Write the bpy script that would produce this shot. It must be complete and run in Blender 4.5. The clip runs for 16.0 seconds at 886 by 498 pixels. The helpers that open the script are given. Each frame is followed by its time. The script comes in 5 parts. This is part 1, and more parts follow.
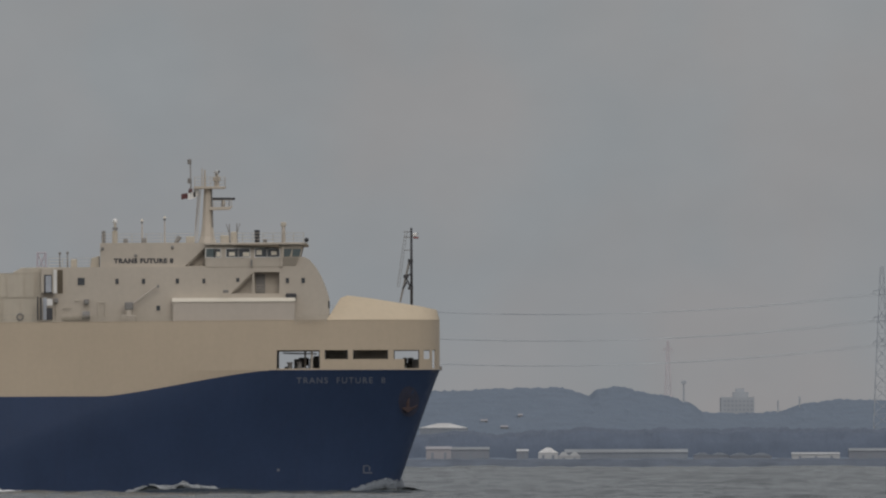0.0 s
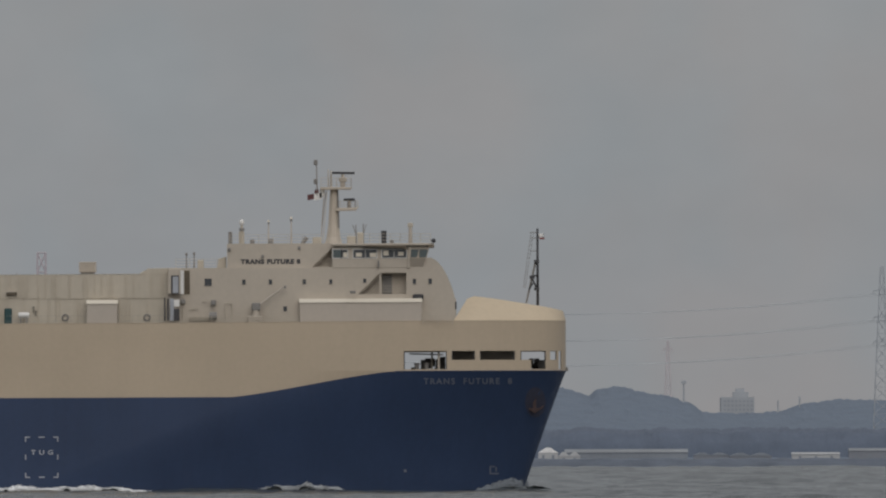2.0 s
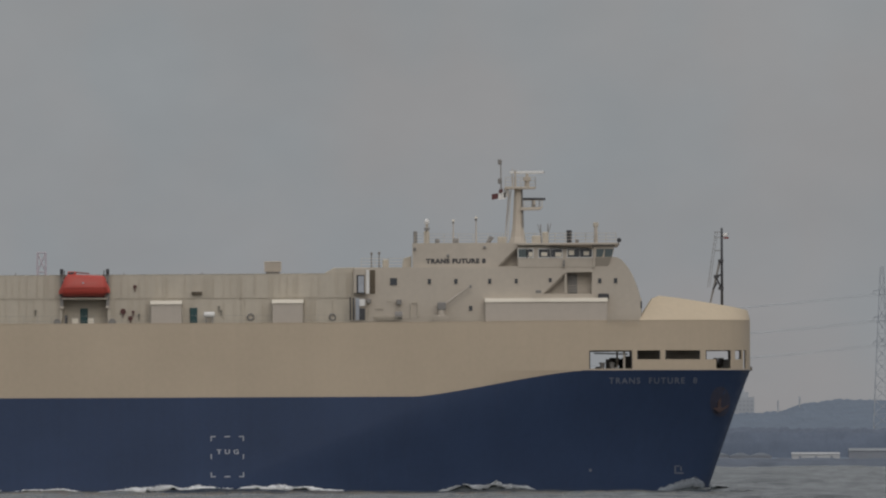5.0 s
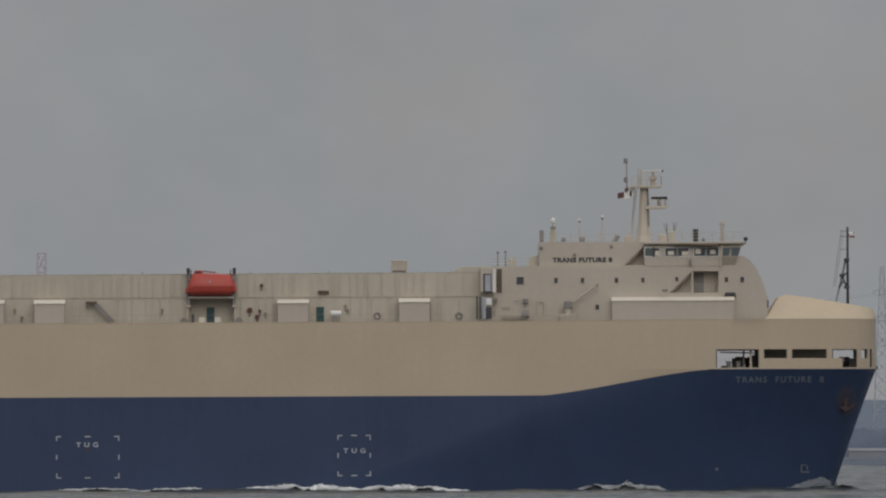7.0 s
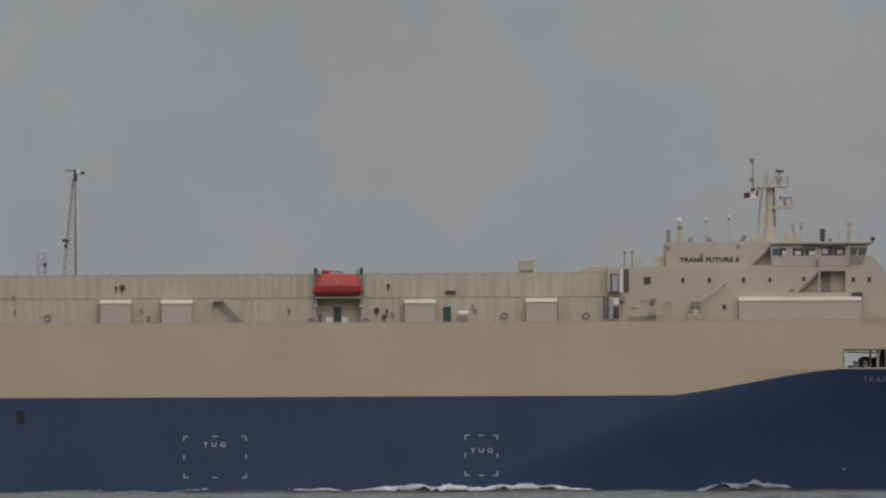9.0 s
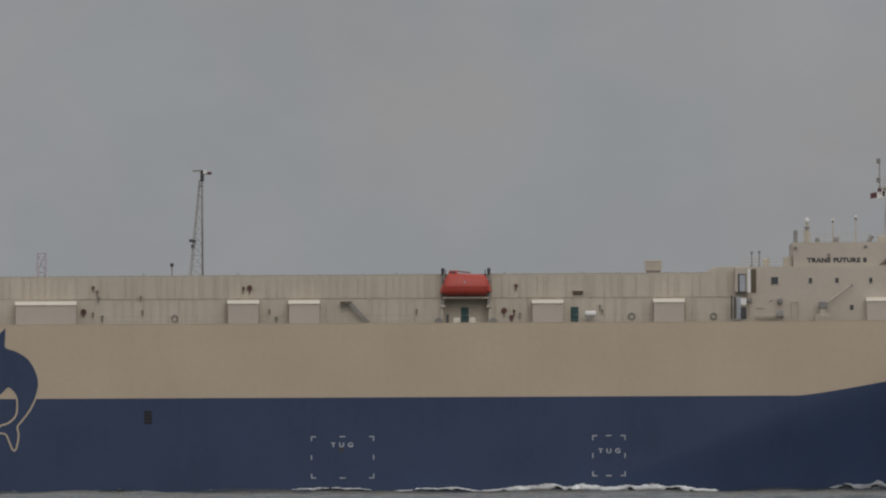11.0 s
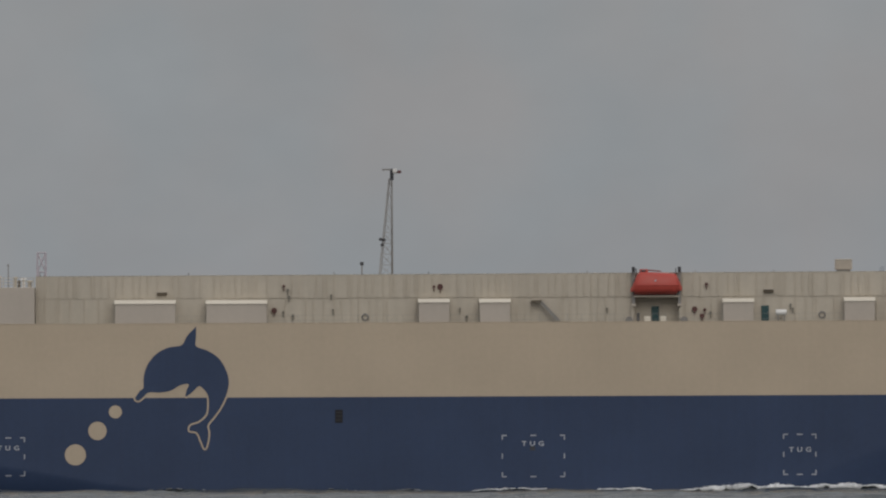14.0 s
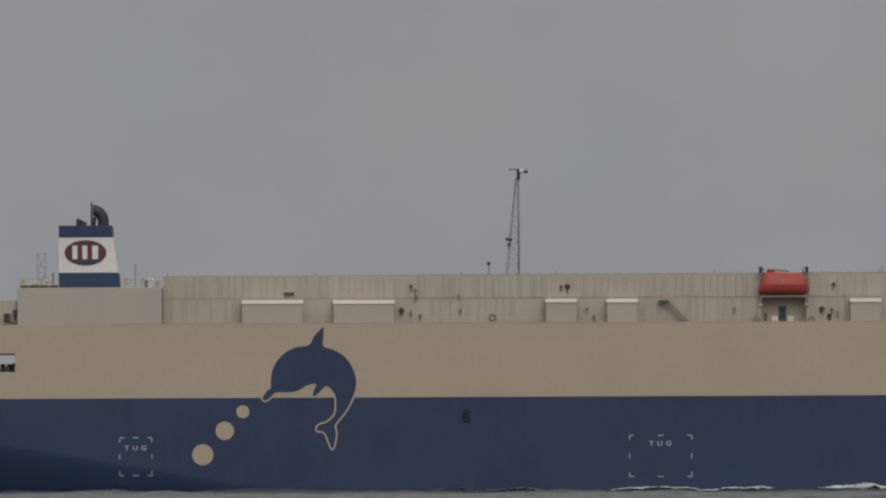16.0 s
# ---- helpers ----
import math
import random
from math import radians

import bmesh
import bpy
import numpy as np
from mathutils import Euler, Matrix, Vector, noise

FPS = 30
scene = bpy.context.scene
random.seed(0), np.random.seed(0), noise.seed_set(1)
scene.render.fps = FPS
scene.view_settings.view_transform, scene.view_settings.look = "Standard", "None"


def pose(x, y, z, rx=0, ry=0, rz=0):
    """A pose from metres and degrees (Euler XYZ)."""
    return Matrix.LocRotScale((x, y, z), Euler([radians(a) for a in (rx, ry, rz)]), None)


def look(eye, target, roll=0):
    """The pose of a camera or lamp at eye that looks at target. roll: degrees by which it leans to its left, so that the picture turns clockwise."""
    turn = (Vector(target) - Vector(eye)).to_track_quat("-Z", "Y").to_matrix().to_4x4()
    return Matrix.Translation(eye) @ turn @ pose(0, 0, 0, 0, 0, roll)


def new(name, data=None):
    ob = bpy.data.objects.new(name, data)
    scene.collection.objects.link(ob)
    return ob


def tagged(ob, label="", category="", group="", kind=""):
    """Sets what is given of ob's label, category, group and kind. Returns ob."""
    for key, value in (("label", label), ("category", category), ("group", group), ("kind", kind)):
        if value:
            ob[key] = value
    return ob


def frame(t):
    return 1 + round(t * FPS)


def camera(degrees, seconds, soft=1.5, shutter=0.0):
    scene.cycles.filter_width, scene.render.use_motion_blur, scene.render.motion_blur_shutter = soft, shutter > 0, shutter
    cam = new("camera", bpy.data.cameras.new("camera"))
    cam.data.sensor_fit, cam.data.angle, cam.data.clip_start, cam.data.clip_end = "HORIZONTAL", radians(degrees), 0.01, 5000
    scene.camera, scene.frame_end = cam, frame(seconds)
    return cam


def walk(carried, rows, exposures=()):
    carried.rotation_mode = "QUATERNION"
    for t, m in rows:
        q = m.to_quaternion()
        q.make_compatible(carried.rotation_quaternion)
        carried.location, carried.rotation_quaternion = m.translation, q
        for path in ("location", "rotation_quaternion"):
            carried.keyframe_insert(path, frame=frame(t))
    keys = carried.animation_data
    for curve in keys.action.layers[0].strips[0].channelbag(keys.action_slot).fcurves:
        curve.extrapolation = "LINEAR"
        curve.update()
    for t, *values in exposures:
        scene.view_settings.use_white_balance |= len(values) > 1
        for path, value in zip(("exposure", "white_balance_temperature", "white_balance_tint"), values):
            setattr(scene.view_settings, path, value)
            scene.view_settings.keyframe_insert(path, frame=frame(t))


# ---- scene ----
from mathutils.geometry import delaunay_2d_cdt

# ---------------------------------------------------------------- camera
# A long lens on a tripod at the shore, 1800 m from the passing ship.
cam = camera(3.119, 16.0, soft=2.2)
EYE = (0.0, -1800.0, 4.3)
STAND = pose(*EYE, 90.709, 0, 0) @ pose(0, 0, 0, 0, 0, -0.149)
walk(cam, [(0.0, STAND), (16.0, STAND)])

# ---------------------------------------------------------------- light
world = bpy.data.worlds.new("overcast")
world.use_nodes = True
scene.world = world
scene.view_settings.exposure = 0.0


def build_sky():
    nt = world.node_tree
    nt.nodes.clear()
    n = nt.nodes.new
    out, bg = n("ShaderNodeOutputWorld"), n("ShaderNodeBackground")
    sky = n("ShaderNodeTexSky")
    sky.sky_type, sky.sun_disc = "NISHITA", False
    sky.sun_elevation, sky.sun_rotation = radians(28.9), radians(170)
    sky.dust_density = 4.0
    co, sep = n("ShaderNodeTexCoord"), n("ShaderNodeSeparateXYZ")
    nt.links.new(co.outputs["Generated"], sep.inputs[0])
    # a layer of cloud, brighter overhead than at the horizon
    up = n("ShaderNodeValToRGB")
    els = up.color_ramp.elements
    els[0].position, els[0].color = 0.0, (2.82, 2.83, 2.90, 1)
    els[1].position, els[1].color = 1.0, (6.3, 6.3, 6.4, 1)
    e = els.new(0.012)
    e.color = (2.74, 2.83, 2.93, 1)
    e = els.new(0.03)
    e.color = (2.74, 2.81, 2.88, 1)
    nt.links.new(sep.outputs["Z"], up.inputs[0])
    # soft broken cloud, large and fine, drawn out along the horizon
    stretch = n("ShaderNodeMapping")
    stretch.inputs["Scale"].default_value = (1, 1, 1.6)
    nt.links.new(co.outputs["Generated"], stretch.inputs[0])
    fac = None
    for scale, low, high in ((60, 0.965, 1.035), (330, 0.99, 1.01), (6, 0.94, 1.06)):
        tex, rng = n("ShaderNodeTexNoise"), n("ShaderNodeMapRange")
        tex.inputs["Scale"].default_value, tex.inputs["Detail"].default_value = scale, 4
        rng.inputs["From Min"].default_value, rng.inputs["From Max"].default_value = 0.3, 0.7
        rng.inputs["To Min"].default_value, rng.inputs["To Max"].default_value = low, high
        nt.links.new(stretch.outputs[0], tex.inputs["Vector"])
        nt.links.new(tex.outputs["Fac"], rng.inputs["Value"])
        if fac is None:
            fac = rng.outputs[0]
        else:
            mul = n("ShaderNodeMath")
            mul.operation = "MULTIPLY"
            nt.links.new(fac, mul.inputs[0]), nt.links.new(rng.outputs[0], mul.inputs[1])
            fac = mul.outputs[0]
    # thinner cloud round the sun
    dot, glow, mul = n("ShaderNodeVectorMath"), n("ShaderNodeMapRange"), n("ShaderNodeMath")
    dot.operation, mul.operation = "DOT_PRODUCT", "MULTIPLY"
    dot.inputs[1].default_value = Vector((170, -1000, 560)).normalized()
    nt.links.new(co.outputs["Generated"], dot.inputs[0]), nt.links.new(dot.outputs["Value"], glow.inputs["Value"])
    for key, v in (("From Min", 0.0), ("From Max", 1.0), ("To Min", 1.0), ("To Max", 1.6)):
        glow.inputs[key].default_value = v
    nt.links.new(fac, mul.inputs[0]), nt.links.new(glow.outputs[0], mul.inputs[1])
    fac = mul.outputs[0]
    shade = n("ShaderNodeVectorMath")
    shade.operation = "SCALE"
    nt.links.new(up.outputs[0], shade.inputs[0]), nt.links.new(fac, shade.inputs["Scale"])
    # warmer and cooler stretches of cloud
    tone, hue, warm = n("ShaderNodeTexNoise"), n("ShaderNodeValToRGB"), n("ShaderNodeVectorMath")
    tone.inputs["Scale"].default_value, tone.inputs["Detail"].default_value = 75, 2
    nt.links.new(co.outputs["Generated"], tone.inputs["Vector"]), nt.links.new(tone.outputs["Fac"], hue.inputs[0])
    hue.color_ramp.elements[0].position, hue.color_ramp.elements[0].color = 0.36, (1.03, 1.0, 0.99, 1)
    hue.color_ramp.elements[1].position, hue.color_ramp.elements[1].color = 0.62, (0.968, 1.0, 1.02, 1)
    warm.operation = "MULTIPLY"
    nt.links.new(shade.outputs[0], warm.inputs[0]), nt.links.new(hue.outputs[0], warm.inputs[1])
    mix = n("ShaderNodeMix")
    mix.data_type = "RGBA"
    mix.inputs[0].default_value = 0.95
    nt.links.new(sky.outputs[0], mix.inputs[6]), nt.links.new(warm.outputs[0], mix.inputs[7])
    nt.links.new(mix.outputs[2], bg.inputs[0])
    bg.inputs[1].default_value = 0.1
    nt.links.new(bg.outputs[0], out.inputs[0])


build_sky()
sun = new("sun", bpy.data.lights.new("sun", "SUN"))
sun.data.energy, sun.data.angle, sun.data.color = 0.53, radians(32), (1.0, 0.93, 0.84)
sun.matrix_world = look((170, -1000, 560), (0, 0, 0))

# ---------------------------------------------------------------- materials


def paint(name, rgb, rough=0.5, metal=0.0, vary=0.12, grain=0.6, streak=0.0, bump=0.02, spec=0.4, rust=0.0):
    """Painted steel and the like: blotches, fine grain, runs of dirt, a little relief. Sizes in metres."""
    m = bpy.data.materials.new(name)
    m.use_nodes = True
    nt = m.node_tree
    n = nt.nodes.new
    b = nt.nodes["Principled BSDF"]
    b.inputs["Roughness"].default_value, b.inputs["Metallic"].default_value = rough, metal
    b.inputs["Specular IOR Level"].default_value = spec
    co = n("ShaderNodeTexCoord")

    def field(scale, squeeze=(1, 1, 1), detail=5):
        mp, tx = n("ShaderNodeMapping"), n("ShaderNodeTexNoise")
        mp.inputs["Scale"].default_value = squeeze
        tx.inputs["Scale"].default_value, tx.inputs["Detail"].default_value = scale, detail
        nt.links.new(co.outputs["Object"], mp.inputs[0]), nt.links.new(mp.outputs[0], tx.inputs["Vector"])
        return tx.outputs["Fac"]

    def span(value, lo, hi, a=0.3, z=0.7):
        r = n("ShaderNodeMapRange")
        for key, v in (("From Min", a), ("From Max", z), ("To Min", lo), ("To Max", hi)):
            r.inputs[key].default_value = v
        nt.links.new(value, r.inputs["Value"])
        return r.outputs[0]

    def times(a, c):
        k = n("ShaderNodeMath")
        k.operation = "MULTIPLY"
        nt.links.new(a, k.inputs[0]), nt.links.new(c, k.inputs[1])
        return k.outputs[0]

    f = times(span(field(0.12), 1 - vary, 1 + vary), span(field(grain * 3), 1 - vary * 0.6, 1 + vary * 0.6))
    if streak:
        f = times(f, span(field(1.0, (1.4, 1.4, 0.07)), 1 - streak, 1 + streak * 0.4))
    tint = n("ShaderNodeVectorMath")
    tint.operation = "SCALE"
    tint.inputs[0].default_value = rgb
    nt.links.new(f, tint.inputs["Scale"])
    colour = tint.outputs[0]
    if rust:
        mask = times(span(field(0.5, (1.6, 1.6, 0.12)), 0, 1, 0.60, 0.75), span(field(3.0), 0, rust, 0.4, 0.7))
        mx = n("ShaderNodeMix")
        mx.data_type = "RGBA"
        nt.links.new(mask, mx.inputs[0]), nt.links.new(colour, mx.inputs[6])
        mx.inputs[7].default_value = (0.16, 0.085, 0.045, 1)
        colour = mx.outputs[2]
    nt.links.new(colour, b.inputs["Base Color"])
    nt.links.new(span(field(0.9), rough - 0.07, rough + 0.1), b.inputs["Roughness"])
    if bump:
        bp = n("ShaderNodeBump")
        bp.inputs["Strength"].default_value, bp.inputs["Distance"].default_value = 0.5, bump
        nt.links.new(field(grain * 1.4), bp.inputs["Height"]), nt.links.new(bp.outputs[0], b.inputs["Normal"])
    return m


def glass_dark(name, rgb):
    m = bpy.data.materials.new(name)
    m.use_nodes = True
    b = m.node_tree.nodes["Principled BSDF"]
    b.inputs["Base Color"].default_value = (*rgb, 1)
    b.inputs["Roughness"].default_value = 0.08
    b.inputs["Specular IOR Level"].default_value = 0.6
    return m


BEIGE = paint("beige_hull_paint", (0.474, 0.391, 0.294), 0.55, vary=0.04, streak=0.016, rust=0.02)
BLUE = paint("navy_hull_paint", (0.0305, 0.0512, 0.108), 0.5, vary=0.08, streak=0.05, spec=0.30, rust=0.05)
CREAM = paint("cream_deckhouse_paint", (0.485, 0.436, 0.362), 0.6, vary=0.05, streak=0.06, rust=0.12)
HOUSE = paint("pale_cream_paint", (0.470, 0.418, 0.354), 0.6, vary=0.05, streak=0.02, rust=0.05)
GREY_BOX = paint("grey_beige_paint", (0.472, 0.420, 0.365), 0.6, vary=0.04, streak=0.02)
# lighter than the hull beige: light from above is put into the colour
WHALEBACK = paint("toplit_whaleback_cream", (0.55, 0.452, 0.325), 0.55, vary=0.05, streak=0.02)
LID = paint("cream_white_paint", (0.67, 0.615, 0.52), 0.5, vary=0.05)
WHITE = paint("white_paint", (0.70, 0.69, 0.67), 0.5, vary=0.05)
DECK = paint("green_grey_deck_paint", (0.22, 0.22, 0.19), 0.8, vary=0.15, bump=0.01)
STEEL = paint("weathered_grey_steel", (0.22, 0.21, 0.20), 0.6, vary=0.15, rust=0.3)
DARK = paint("black_fittings", (0.045, 0.045, 0.05), 0.5, vary=0.15)
RECESS_BLACK = paint("recess_shade_black", (0.019, 0.019, 0.023), 0.8, vary=0.2)
BROWN = paint("dark_brown_panel", (0.11, 0.088, 0.062), 0.6)
ORANGE = paint("orange_red_lifeboat", (0.43, 0.066, 0.050), 0.45, vary=0.07)
RED = paint("red_paint", (0.20, 0.05, 0.045), 0.5)
MAROON = paint("maroon_enamel", (0.105, 0.034, 0.036), 0.5)
REEL = paint("dull_red_enamel", (0.095, 0.040, 0.037), 0.6)
GREEN = paint("dark_green_door", (0.022, 0.066, 0.072), 0.5)
MARK = paint("white_marking", (0.36, 0.38, 0.42), 0.6, vary=0.15)
TUG_WHITE = paint("bright_white_marking", (0.41, 0.43, 0.47), 0.6, vary=0.15)
POCKET = paint("rust_stained_pocket", (0.052, 0.054, 0.084), 0.6, vary=0.25)
NAME_INK = paint("black_lettering", (0.052, 0.052, 0.058), 0.6)
NAME_PALE = paint("faded_grey_lettering", (0.155, 0.17, 0.21), 0.6, vary=0.15)
RUST = paint("rusty_anchor_steel", (0.070, 0.045, 0.045), 0.8, vary=0.3)
GLASS = glass_dark("dark_window_glass", (0.045, 0.05, 0.058))
GLASS_BLUE = glass_dark("wheelhouse_glass", (0.075, 0.10, 0.105))
FOAM = paint("sea_foam", (0.86, 0.87, 0.88), 0.9, vary=0.2, grain=2.0, bump=0.1)
BOW_SPRAY = paint("blue_grey_spray", (0.17, 0.19, 0.215), 0.9, vary=0.3, grain=2.0, bump=0.1)
GREY_FOAM = paint("greyish_foam", (0.42, 0.44, 0.46), 0.9, vary=0.25, grain=2.0, bump=0.1)
SPRAY = paint("thin_spray", (0.31, 0.325, 0.34), 0.9, vary=0.25, grain=2.0, bump=0.1)
# hill colour with the haze of distance mixed in
HAZED_WOODS = paint("hazed_wooded_hill", (0.141, 0.175, 0.224), 0.95, vary=0.06, bump=0)
# shore trees and sea wall: a thinner haze, also part of the colour
HAZED_TREES = paint("shore_trees", (0.107, 0.131, 0.176), 0.95, vary=0.10, bump=0)
SHORE = paint("hazed_stone_revetment", (0.112, 0.131, 0.165), 0.9, vary=0.2, grain=1.0)
# far walls and roofs: haze put in as a muted blue-grey cast
FAR_WALL = paint("hazed_concrete", (0.235, 0.25, 0.282), 0.9, vary=0.08)
FAR_ROOF = paint("hazed_pale_roof", (0.235, 0.25, 0.268), 0.7, vary=0.12)
FAR_GREY = paint("hazed_grey_roof", (0.225, 0.248, 0.282), 0.7, vary=0.12)
# pylons, poles and hill building: colours paled to carry the haze
FAR_STEEL = paint("hazed_steel_and_concrete", (0.35, 0.37, 0.40), 0.6, vary=0.05)
FAR_PINK = paint("hazed_red_and_white_steel", (0.50, 0.44, 0.465), 0.6, vary=0.1)
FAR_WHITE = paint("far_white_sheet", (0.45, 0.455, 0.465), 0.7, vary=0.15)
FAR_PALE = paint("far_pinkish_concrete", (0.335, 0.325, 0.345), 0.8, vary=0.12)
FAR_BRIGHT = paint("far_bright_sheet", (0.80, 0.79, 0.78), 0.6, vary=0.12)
# hill building's windows, low in contrast from haze in the colour
FAR_PANE = paint("hazed_windows", (0.29, 0.31, 0.34), 0.5, vary=0.05)
MAST_GREY = paint("light_mast_grey", (0.30, 0.29, 0.28), 0.6, vary=0.1)
FITTING = paint("dull_olive_grey", (0.20, 0.19, 0.165), 0.85, vary=0.15)
# cables nearly as pale as the sky: haze painted in
HAZED_WIRE = paint("power_line", (0.44, 0.46, 0.48), 0.6)


def sea_material():
    m = bpy.data.materials.new("grey_sea_water")
    m.use_nodes = True
    nt = m.node_tree
    n = nt.nodes.new
    b = nt.nodes["Principled BSDF"]
    b.inputs["Base Color"].default_value = (0.058, 0.068, 0.073, 1)
    b.inputs["Roughness"].default_value = 0.2
    b.inputs["IOR"].default_value = 1.33
    co = n("ShaderNodeTexCoord")
    h = None
    for scale, w in ((0.35, 1.0), (1.3, 0.6)):
        mp, tx, mu = n("ShaderNodeMapping"), n("ShaderNodeTexNoise"), n("ShaderNodeMath")
        mp.inputs["Scale"].default_value = (0.8, 0.35, 1)
        tx.inputs["Scale"].default_value, tx.inputs["Detail"].default_value = scale, 4
        mu.operation = "MULTIPLY_ADD"
        mu.inputs[1].default_value = w
        nt.links.new(co.outputs["Object"], mp.inputs[0]), nt.links.new(mp.outputs[0], tx.inputs["Vector"])
        nt.links.new(tx.outputs["Fac"], mu.inputs[0])
        if h:
            nt.links.new(h, mu.inputs[2])
        h = mu.outputs[0]
    bp = n("ShaderNodeBump")
    bp.inputs["Distance"].default_value = 0.62
    # gusts roughen long lanes of the surface
    gust = None
    for sx, sy, low, high in ((0.10, 0.010, 0.6, 1.3), (0.45, 0.022, 0.4, 1.5), (0.8, 0.012, 0.45, 1.5), (2.3, 0.013, 0.45, 1.5)):
        mp, tx, rg = n("ShaderNodeMapping"), n("ShaderNodeTexNoise"), n("ShaderNodeMapRange")
        mp.inputs["Scale"].default_value = (sx, sy, 1)
        tx.inputs["Scale"].default_value, tx.inputs["Detail"].default_value = 1.0, 3
        for key, v in (("From Min", 0.35), ("From Max", 0.65), ("To Min", low), ("To Max", high)):
            rg.inputs[key].default_value = v
        nt.links.new(co.outputs["Object"], mp.inputs[0]), nt.links.new(mp.outputs[0], tx.inputs["Vector"]), nt.links.new(tx.outputs["Fac"], rg.inputs["Value"])
        if gust:
            mu = n("ShaderNodeMath")
            mu.operation = "MULTIPLY"
            nt.links.new(gust, mu.inputs[0]), nt.links.new(rg.outputs[0], mu.inputs[1])
            gust = mu.outputs[0]
        else:
            gust = rg.outputs[0]
    nt.links.new(gust, bp.inputs["Strength"])
    nt.links.new(h, bp.inputs["Height"]), nt.links.new(bp.outputs[0], b.inputs["Normal"])
    return m


SEA = sea_material()

# ---------------------------------------------------------------- mesh tools


def host(parent):
    """Parts go two levels deep at most."""
    return parent.parent if parent and parent.parent and parent.parent.parent else parent


def finish(name, bm, mat, parent=None, label="", smooth=False):
    me = bpy.data.meshes.new(name)
    bmesh.ops.recalc_face_normals(bm, faces=bm.faces)
    bm.to_mesh(me)
    bm.free()
    me.materials.append(mat)
    if smooth:
        me.shade_smooth()
    ob = new(name, me)
    if parent:
        ob.parent = host(parent)
    return tagged(ob, label)


def part(name, bm, mat, parent, label="", smooth=False, bevel=0.0):
    ob = finish(name, bm, mat, parent, label, smooth)
    if bevel:
        mod = ob.modifiers.new("edges", "BEVEL")
        mod.width, mod.segments, mod.limit_method = bevel, 2, "ANGLE"
    return ob


def raw(name, verts, faces, mat, parent=None, label="", smooth=False):
    me = bpy.data.meshes.new(name)
    me.from_pydata([tuple(v) for v in verts], [], faces)
    me.update()
    me.materials.append(mat)
    if smooth:
        me.shade_smooth()
    ob = new(name, me)
    if parent:
        ob.parent = host(parent)
    return tagged(ob, label)


def box(bm, x0, x1, y0, y1, z0, z1):
    vs = [bm.verts.new(p) for p in ((x0, y0, z0), (x1, y0, z0), (x1, y1, z0), (x0, y1, z0), (x0, y0, z1), (x1, y0, z1), (x1, y1, z1), (x0, y1, z1))]
    for f in ((0, 3, 2, 1), (4, 5, 6, 7), (0, 1, 5, 4), (1, 2, 6, 5), (2, 3, 7, 6), (3, 0, 4, 7)):
        bm.faces.new([vs[i] for i in f])
    return bm


def prism(bm, outline, y0, y1):
    """A side outline of (x, z) drawn out from y0 to y1."""
    a = [bm.verts.new((x, y0, z)) for x, z in outline]
    b = [bm.verts.new((x, y1, z)) for x, z in outline]
    bm.faces.new(a), bm.faces.new(b[::-1])
    for i in range(len(a)):
        j = (i + 1) % len(a)
        bm.faces.new((a[i], a[j], b[j], b[i]))
    return bm


def rod(bm, p, q, r, r2=None, seg=8):
    p, q = Vector(p), Vector(q)
    turn = (q - p).to_track_quat("Z", "Y").to_matrix()
    r2 = r if r2 is None else r2
    rings = [[bm.verts.new(c + turn @ Vector((k * math.cos(2 * math.pi * i / seg), k * math.sin(2 * math.pi * i / seg), 0))) for i in range(seg)] for c, k in ((p, r), (q, r2))]
    for i in range(seg):
        j = (i + 1) % seg
        bm.faces.new((rings[0][i], rings[0][j], rings[1][j], rings[1][i]))
    bm.faces.new(rings[0][::-1]), bm.faces.new(rings[1])
    return bm


def ball(bm, c, rx, ry, rz, seg=12):
    bmesh.ops.create_uvsphere(bm, u_segments=seg, v_segments=seg // 2 + 2, radius=1, matrix=Matrix.Translation(c) @ Matrix.Diagonal((rx, ry, rz, 1)))
    return bm


def ring(bm, c, r, tube, seg=16, sub=6):
    """An upright ring that faces the ship's side."""
    rows = []
    for i in range(seg):
        a = 2 * math.pi * i / seg
        d = Vector((math.cos(a), 0, math.sin(a)))
        rows.append([bm.verts.new(Vector(c) + d * (r + tube * math.cos(2 * math.pi * k / sub)) + Vector((0, tube * math.sin(2 * math.pi * k / sub), 0))) for k in range(sub)])
    for i in range(seg):
        for k in range(sub):
            bm.faces.new((rows[i][k], rows[(i + 1) % seg][k], rows[(i + 1) % seg][(k + 1) % sub], rows[i][(k + 1) % sub]))
    return bm


def rail(bm, points, height=1.0, gap=1.4, bars=3, r=0.022):
    """Posts and bars along a line of (x, y, z)."""
    for p, q in zip(points, points[1:]):
        p, q = Vector(p), Vector(q)
        steps = max(1, round((q - p).length / gap))
        for i in range(steps + 1):
            at = p.lerp(q, i / steps)
            rod(bm, at, at + Vector((0, 0, height)), r, seg=5)
        for k in range(bars):
            h = Vector((0, 0, height * (k + 1) / bars))
            rod(bm, p + h, q + h, r * 0.8, seg=5)
    return bm


